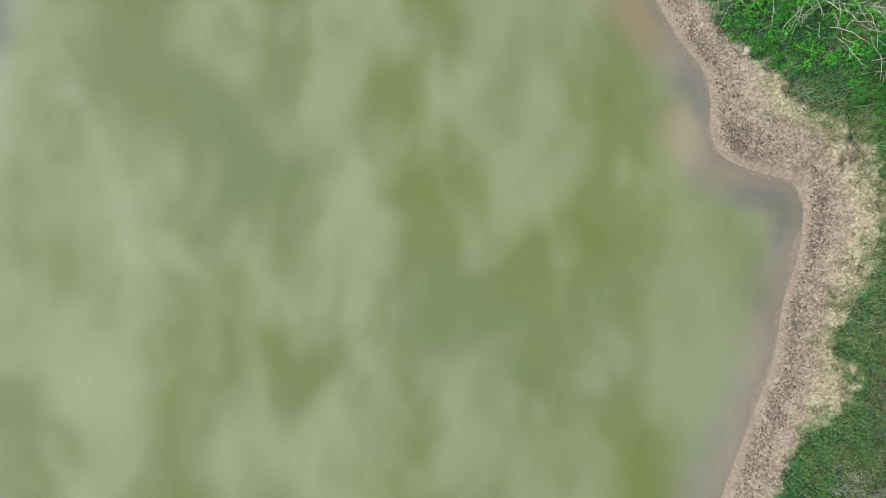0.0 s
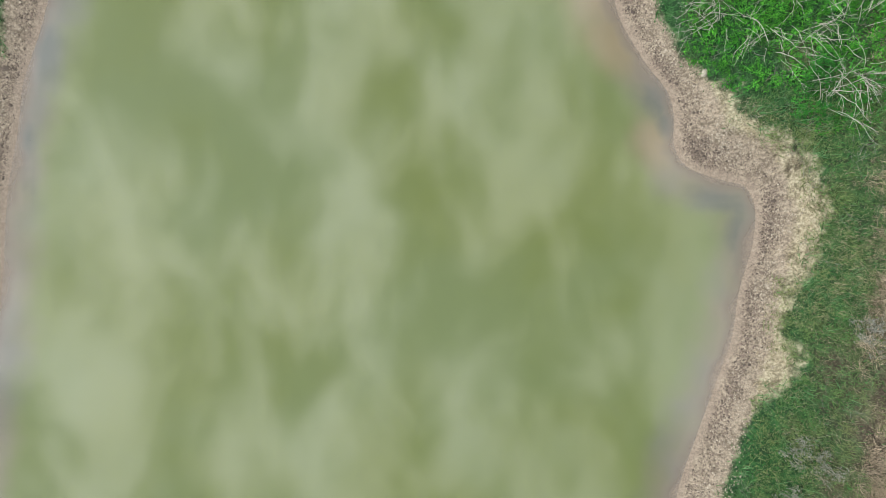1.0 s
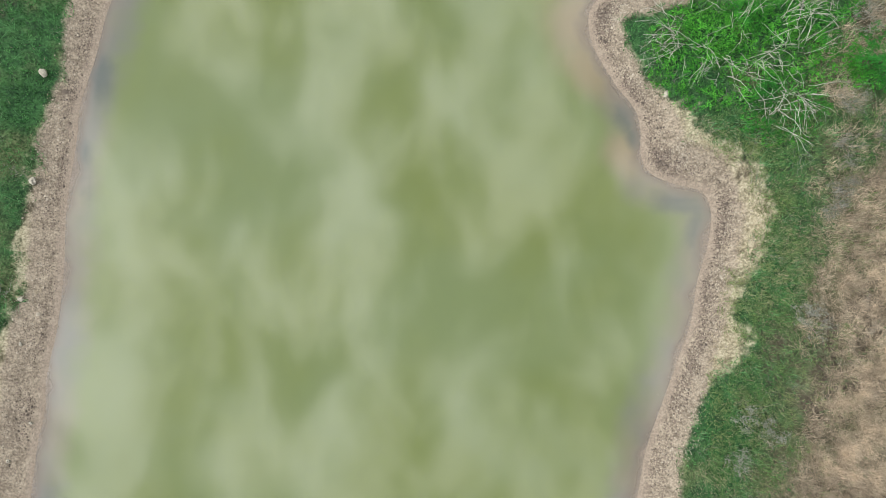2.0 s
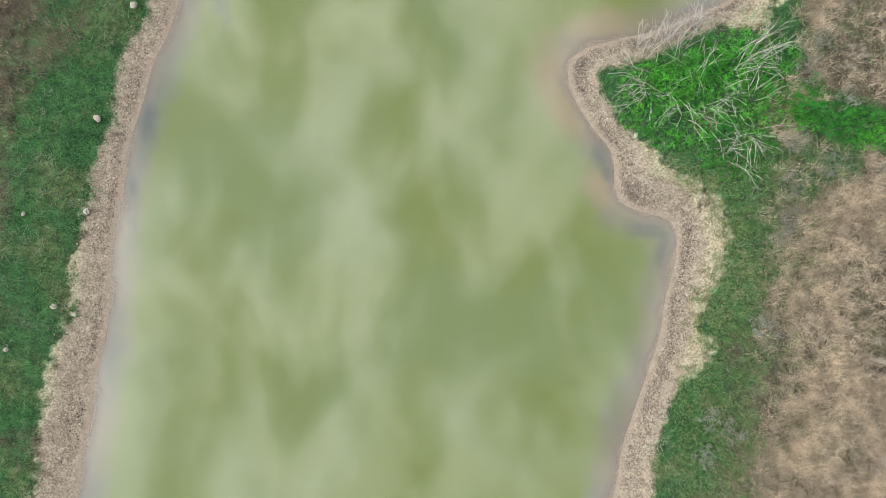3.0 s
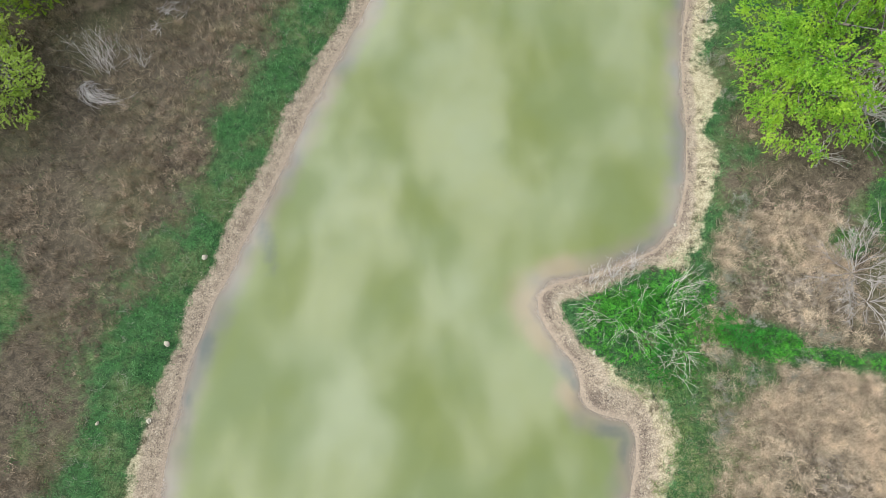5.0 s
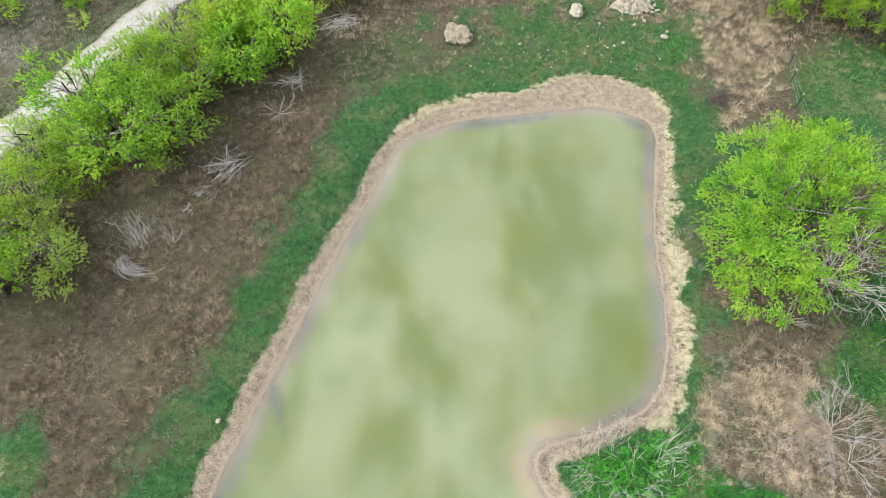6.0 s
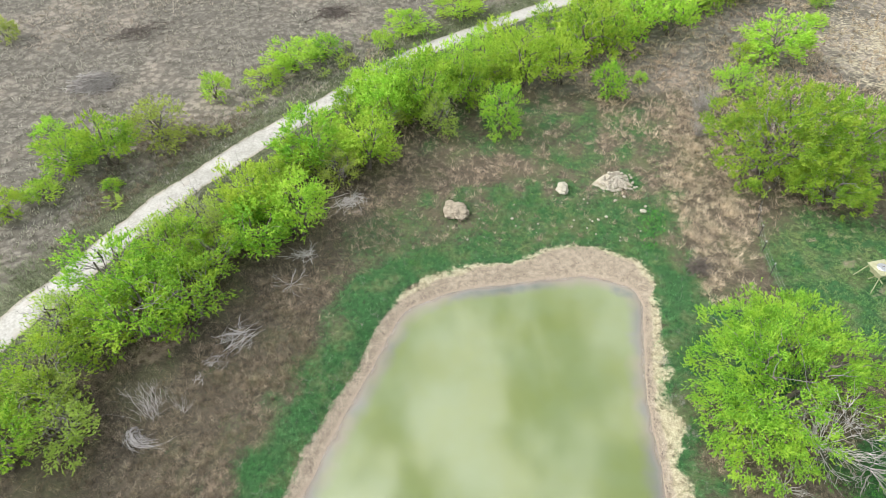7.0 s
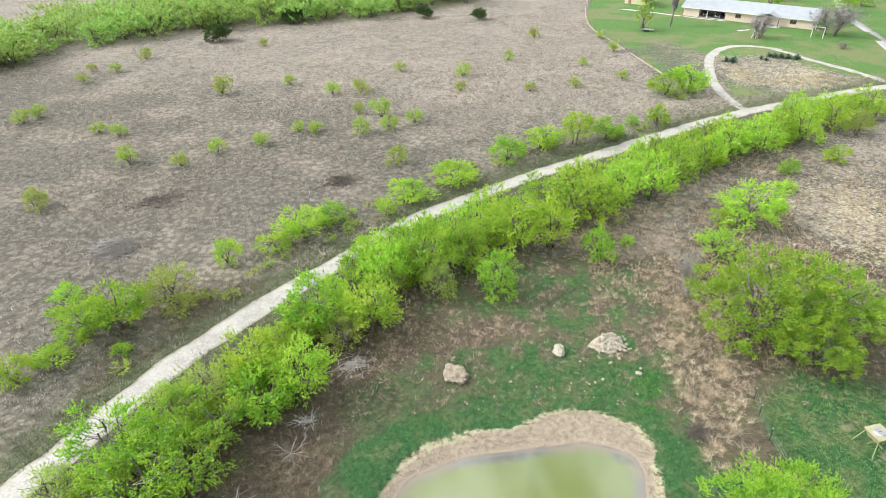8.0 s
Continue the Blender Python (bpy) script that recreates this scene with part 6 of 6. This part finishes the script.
def slab(name, pts, half, material, label, lift=0.03):
    pts = soften(np.array(pts, float), 8)
    t = np.gradient(pts, axis=0)
    t /= np.linalg.norm(t, axis=1)[:, None]
    nrm = np.stack([-t[:, 1], t[:, 0]], 1)
    v = []
    for u, dz in ((-1.0, -0.12), (-0.97, lift), (0.97, lift), (1.0, -0.12)):
        p = pts + nrm * half * u
        v.append(np.column_stack([p, height(p[:, 0], p[:, 1]) + dz]))
    v = np.stack(v, 1).reshape(-1, 3)
    i = (np.arange(len(pts) - 1)[:, None] * 4 + np.arange(3)[None]).ravel()
    tagged(new(name, mesh_of(name, v, np.stack([i, i + 1, i + 5, i + 4], 1), material)), label, "path", kind="structure")


M_TRACK = plain("bare_track", (0.34, 0.28, 0.20), (0.50, 0.43, 0.32), 2, 0.95, 0, 0.3)
M_PAVE = plain("grey_paved_drive", (0.34, 0.34, 0.34), (0.46, 0.45, 0.45), 3, 0.9, 0, 0.2)
slab("garden_path", [at_house(26.3, -3.3), at_house(24.2, -7.5), at_house(21.0, -13.5)], 0.7, M_CONC, "white concrete path from the porch")
slab("house_walk", [at_house(-22, -1.0), at_house(-10, -1.2), at_house(1.5, -1.6), at_house(14, -1.0)], 0.6, M_CONC, "pale walk along the house front")
slab("paved_drive", [(150, 236), (137, 210), (133, 198), (128.7, 182.4), (122.7, 166), (117, 150), (108, 133)], 1.6, M_PAVE, "grey driveway curving past the house")
slab("fence_track", [(54.7, 140), (53.2, 152.7), (51.5, 173.4), (49.5, 199), (59, 243), (64, 262)], 0.35, M_TRACK, "narrow bare track along the yard fence")


def fence_post(x, y, tall=1.5):
    ob = thing("fence_post", x, y, z_at(x, y), "weathered wooden fence post at the yard's edge", "post", "yard fence posts")
    part("shaft", rod((0, 0, -0.1), (0.02, 0, tall), 0.06, 6).mesh("shaft", M_DEAD_DARK), None, ob)
    part("cap", drum(tall - 0.02, 0.065, tall + 0.03, 0.03, 8), M_DEAD_DARK, ob)


fl = np.array([(54.0, 142), (52.8, 153), (51.1, 173), (49.0, 199), (58.4, 243)], float)
fs = np.concatenate([[0], np.cumsum(np.hypot(*np.diff(fl, axis=0).T))])
for q in np.arange(0, fs[-1], 5.0):
    fence_post(float(np.interp(q, fs, fl[:, 0])), float(np.interp(q, fs, fl[:, 1])))


def wire_fence(points):
    """Steel stakes with three wires."""
    x0, y0 = points[0]
    z0 = z_at(x0, y0)
    ob = thing("wire_fence", x0, y0, z0, "thin wire fence on dark steel stakes along tall grass", "fence")
    tops = []
    for k, (x, y) in enumerate(points):
        dz = z_at(x, y) - z0
        lean = 0.10 * math.sin(3.1 * k)
        post = part("stake", rod((x - x0, y - y0, dz - 0.1), (x - x0 + lean, y - y0 + 0.06, dz + 1.35), 0.035, 6).mesh("stake", M_DARK), None, ob)
        part("tip", rod((x - x0 + lean, y - y0 + 0.06, dz + 1.33), (x - x0 + lean * 1.1, y - y0 + 0.066, dz + 1.48), 0.04, 6).mesh("tip", M_TRIM), None, post, "white painted tip")
        tops.append((x - x0 + lean, y - y0 + 0.06, dz))
    for h in (0.5, 0.85, 1.2):
        wire = Sticks(4)
        wire.add(np.array([(x, y, z + h) for x, y, z in tops]), 0.006, 0.006)
        part("wire", wire.mesh("wire", M_GALV), None, ob)


wire_fence([(27.6, 31.5), (27.8, 34.6), (28.1, 37.2), (28.6, 39.2), (29.2, 41.2), (30.1, 43.0), (31.2, 44.4), (32.6, 45.8)])


def trailer(x, y, turn):
    ob = thing("flatbed_trailer", x, y, z_at(x, y), "small dark flatbed trailer with its ramp up", "trailer", turn=turn)
    part("bed", box(bmesh.new(), 0, 0, 0.62, 3.8, 1.7, 0.12, 0.02), M_GALV, ob)
    for sy in (-0.85, 0.85):
        part("side_rail", box(bmesh.new(), 0, sy, 0.86, 3.8, 0.06, 0.08), M_RUST, ob)
    part("ramp", box(bmesh.new(), -1.95, 0, 1.35, 0.07, 1.6, 1.5), M_RUST, ob)
    for sx in (-0.5, 0.5):
        for sy in (-0.98, 0.98):
            w = drum(-0.1, 0.33, 0.1, 0.33)
            bmesh.ops.transform(w, matrix=pose(sx * 0.75, sy, 0.33, 90, 0, 0), verts=w.verts)
            part("wheel", w, M_TYRE, ob)
    part("tongue", rod((1.9, 0, 0.58), (3.0, 0, 0.45), 0.05).mesh("tongue", M_RUST), None, ob)


trailer(64.6, 188.0, -20)


def pipe_frame(x, y, turn):
    ob = thing("swing_frame", x, y, z_at(x, y), "white pipe swing frame standing on the lawn", "swing", turn=turn)
    for sx in (-1.5, 1.5):
        for sy in (-0.9, 0.9):
            part("leg", rod((sx, sy, -0.05), (sx, 0, 2.7), 0.07).mesh("leg", M_TRIM), None, ob)
    part("top_bar", rod((-1.6, 0, 2.72), (1.6, 0, 2.72), 0.08).mesh("top_bar", M_TRIM), None, ob)
    seat = part("seat", box(bmesh.new(), 0, 0, 0.6, 1.2, 0.5, 0.08, 0.02), M_DARK, ob)
    for sx in (-0.5, 0.5):
        part("chain", rod((sx, 0, 0.6), (sx, 0, 2.7), 0.015, 4).mesh("chain", M_RUST), None, seat)


pipe_frame(109.6, 176.8, -30)


def bench(x, y, turn, label="white metal garden bench on the lawn"):
    ob = thing("garden_bench", x, y, z_at(x, y), label, "bench", turn=turn)
    for k in range(4):
        part("seat_slat", box(bmesh.new(), 0, -0.25 + k * 0.16, 0.46, 2.2, 0.12, 0.05), M_TRIM, ob)
    for k in range(3):
        part("back_slat", box(bmesh.new(), 0, 0.36, 0.68 + k * 0.2, 2.2, 0.05, 0.13), M_TRIM, ob)
    for sx in (-1, 1):
        for a, b in (((sx, -0.5, -0.03), (sx, 0.35, 1.15)), ((sx, 0.5, -0.03), (sx, -0.35, 0.75))):
            part("leg", rod(a, b, 0.05).mesh("leg", M_TRIM), None, ob)


def slide(x, y, turn):
    ob = thing("garden_slide", x, y, z_at(x, y), "white slide on a crossed dark frame on the lawn", "slide", turn=turn)
    chute = bmesh.new()
    box(chute, 0, 0, 0, 5.0, 0.8, 0.06, 0.01)
    for sy in (-0.4, 0.4):
        box(chute, 0, sy, 0.12, 5.0, 0.06, 0.24, 0.01)
    bmesh.ops.transform(chute, matrix=pose(0.9, 0, 0.85, 0, 14, 0), verts=chute.verts)
    part("chute", chute, M_TRIM, ob)
    for sy in (-0.55, 0.55):
        for a, b in (((-2.3, sy, -0.03), (-1.0, sy, 1.9)), ((-1.0, sy, -0.03), (-2.3, sy, 1.9))):
            part("leg", rod(a, b, 0.09).mesh("leg", M_TRIM), None, ob)
    for k in range(4):
        part("rung", rod((-1.65, -0.55, 0.3 + 0.4 * k), (-1.65, 0.55, 0.3 + 0.4 * k), 0.05, 6).mesh("rung", M_DARK), None, ob)


slide(93.4, 178.6, 40)
bench(121.2, 163.0, 40, "pale bench beside the driveway")


def palm(x, y):
    rng = np.random.default_rng(400)
    ob = thing("palm_tree", x, y, z_at(x, y), "slender palm with a hanging skirt of grey fronds", "palm")
    st = Sticks(8)
    st.add(bent(rng, (0, 0, -0.1), (0.5, 0.3, 9.5), 8, 0.02), 0.26, 0.18)
    part("trunk", st.mesh("trunk", M_BARK), None, ob)
    n = 420
    a, z = rng.uniform(0, 2 * np.pi, n), rng.uniform(5.2, 9.3, n)
    r = 0.35 + 0.5 * (z - 5.0) / 4.3
    v, f = leaf_cards(rng, np.stack([0.45 + r * np.cos(a), 0.25 + r * np.sin(a), z], 1), 0.25, 3, 1.1, 0.14, 1.6)
    part("dead_fronds", mesh_of("dead_fronds", v, f, M_DEAD_DARK), None, ob, "grey hanging dead fronds")
    b = rng.uniform(0, 2 * np.pi, 60)
    c = np.stack([0.5 + 1.1 * np.cos(b), 0.3 + 1.1 * np.sin(b), rng.uniform(9.3, 10.6, 60)], 1)
    v, f = leaf_cards(rng, c, 0.4, 10, 1.3, 0.12, 0.1)
    part("frond", mesh_of("frond", v, f, M_LEAF_DARK), None, ob)


palm(73.6, 194.0)


def agave(x, y, r, seed):
    rng = np.random.default_rng(seed)
    n = 46
    th, el = rng.uniform(0, 2 * np.pi, n), rng.uniform(0.15, 1.45, n)
    d = np.stack([np.cos(th) * np.cos(el), np.sin(th) * np.cos(el), np.sin(el)], 1)
    q = np.stack([-np.sin(th), np.cos(th), np.zeros(n)], 1)
    ln = (r * rng.uniform(0.8, 1.15, n))[:, None]
    w = 0.10 * r
    c = np.zeros((n, 3))
    v = np.stack([c - q * w * 0.6, c + d * ln * 0.4 - q * w, c + d * ln, c + d * ln * 0.4 + q * w], 1).reshape(-1, 3)
    ob = thing("agave_clump", x, y, z_at(x, y), "blue-green spiky agave clump in the drive's loop", "agave", "agaves in the loop")
    part("leaves", mesh_of("leaves", v, np.arange(4 * n).reshape(-1, 4), M_AGAVE), None, ob)
    part("heart", drum(-0.05, 0.16 * r, 0.30 * r, 0.08 * r, 8), M_AGAVE, ob)


M_AGAVE = leafy("agave_leaf", (0.07, 0.13, 0.09), (0.16, 0.24, 0.17), (0.10, 0.17, 0.12), 0.15, 0.3)
for k, (x, y, r) in enumerate([(73.2, 152.2, 1.5), (74.6, 151.4, 1.6), (75.6, 152.6, 1.3), (82.8, 153.8, 1.1), (87.0, 155.2, 1.4), (88.4, 154.6, 1.5), (90.0, 154.0, 1.5), (91.4, 153.0, 1.5), (86.0, 156.0, 1.3), (92.2, 154.2, 1.3), (83.6, 152.8, 0.9)]):
    agave(x, y, r, 410 + k)

for k, (x, y, label, size) in enumerate([(-61.2, 182.3, "dark green cedar bush at the field's edge", 1.6), (-2.2, 211.5, "dark green bush in the far field", 1.3), (15.8, 207.6, "olive-green bush in the far field", 1.2), (-44, 206, "dark green bush before the thicket", 1.6)]):
    me = tree_parts(430 + k, 3.2, 2.0, 120, 40, 0.26, M_LEAF_DARK, 3, 5, 0.0, 2, 0.1)
    stand_tree("cedar_bush", me, x, y, label, "bush", "", size, k * 50.0, 0.9)
M_TWIG = leafy("grey_twig", (0.24, 0.23, 0.235), (0.44, 0.42, 0.43), (0.32, 0.31, 0.31), 0.2, 0.5)
YARD = tree_parts(440, 6.4, 2.8, 60, 26, 0.3, M_LEAF, 2, 6, 0.25, 26, 0.1)
stand_tree("yard_tree", YARD, 64.0, 189.6, "thin green yard tree beside a trailer", "tree", "", 1.15, 0, 1.1)
BARE = tree_parts(441, 6.4, 3.4, 220, 12, 0.20, M_TWIG, 4, 7, 0.25, 70, 0.10, 110)
stand_tree("leafless_tree", BARE, 115.0, 178.4, "wide grey leafless tree beside the house", "tree", "", 1.95, 30, 0.72)
stand_tree("leafless_tree", BARE, 92.9, 176.8, "small grey leafless tree on the lawn", "tree", "", 1.05, 80, 1.05)
stand_tree("leafless_tree", BARE, 109.2, 163.4, "low grey leafless bush on the lawn", "bush", "", 0.45, 80, 0.6)
stand_tree("yard_tree", MID[1], 138, 212, "green tree behind the ranch house", "tree", "", 1.2, 50)
stand_tree("yard_tree", MID[2], 76, 226, "green tree beside the outbuilding", "tree", "", 1.1, 150)
stand_tree("yard_tree", MID[0], 118, 222, "green tree behind the ranch house", "tree", "", 1.3, 250)
for k, (x, y) in enumerate([(100, 250), (112, 242), (128, 236), (150, 222), (158, 238), (90, 262), (140, 250), (168, 215)]):
    stand_tree("woodland_tree", FAR[k % 3], x, y, "brushy tree beyond the ranch house", "tree", "brush behind the house", 0.8 + 0.1 * (k % 3), k * 70.0, 0.8)
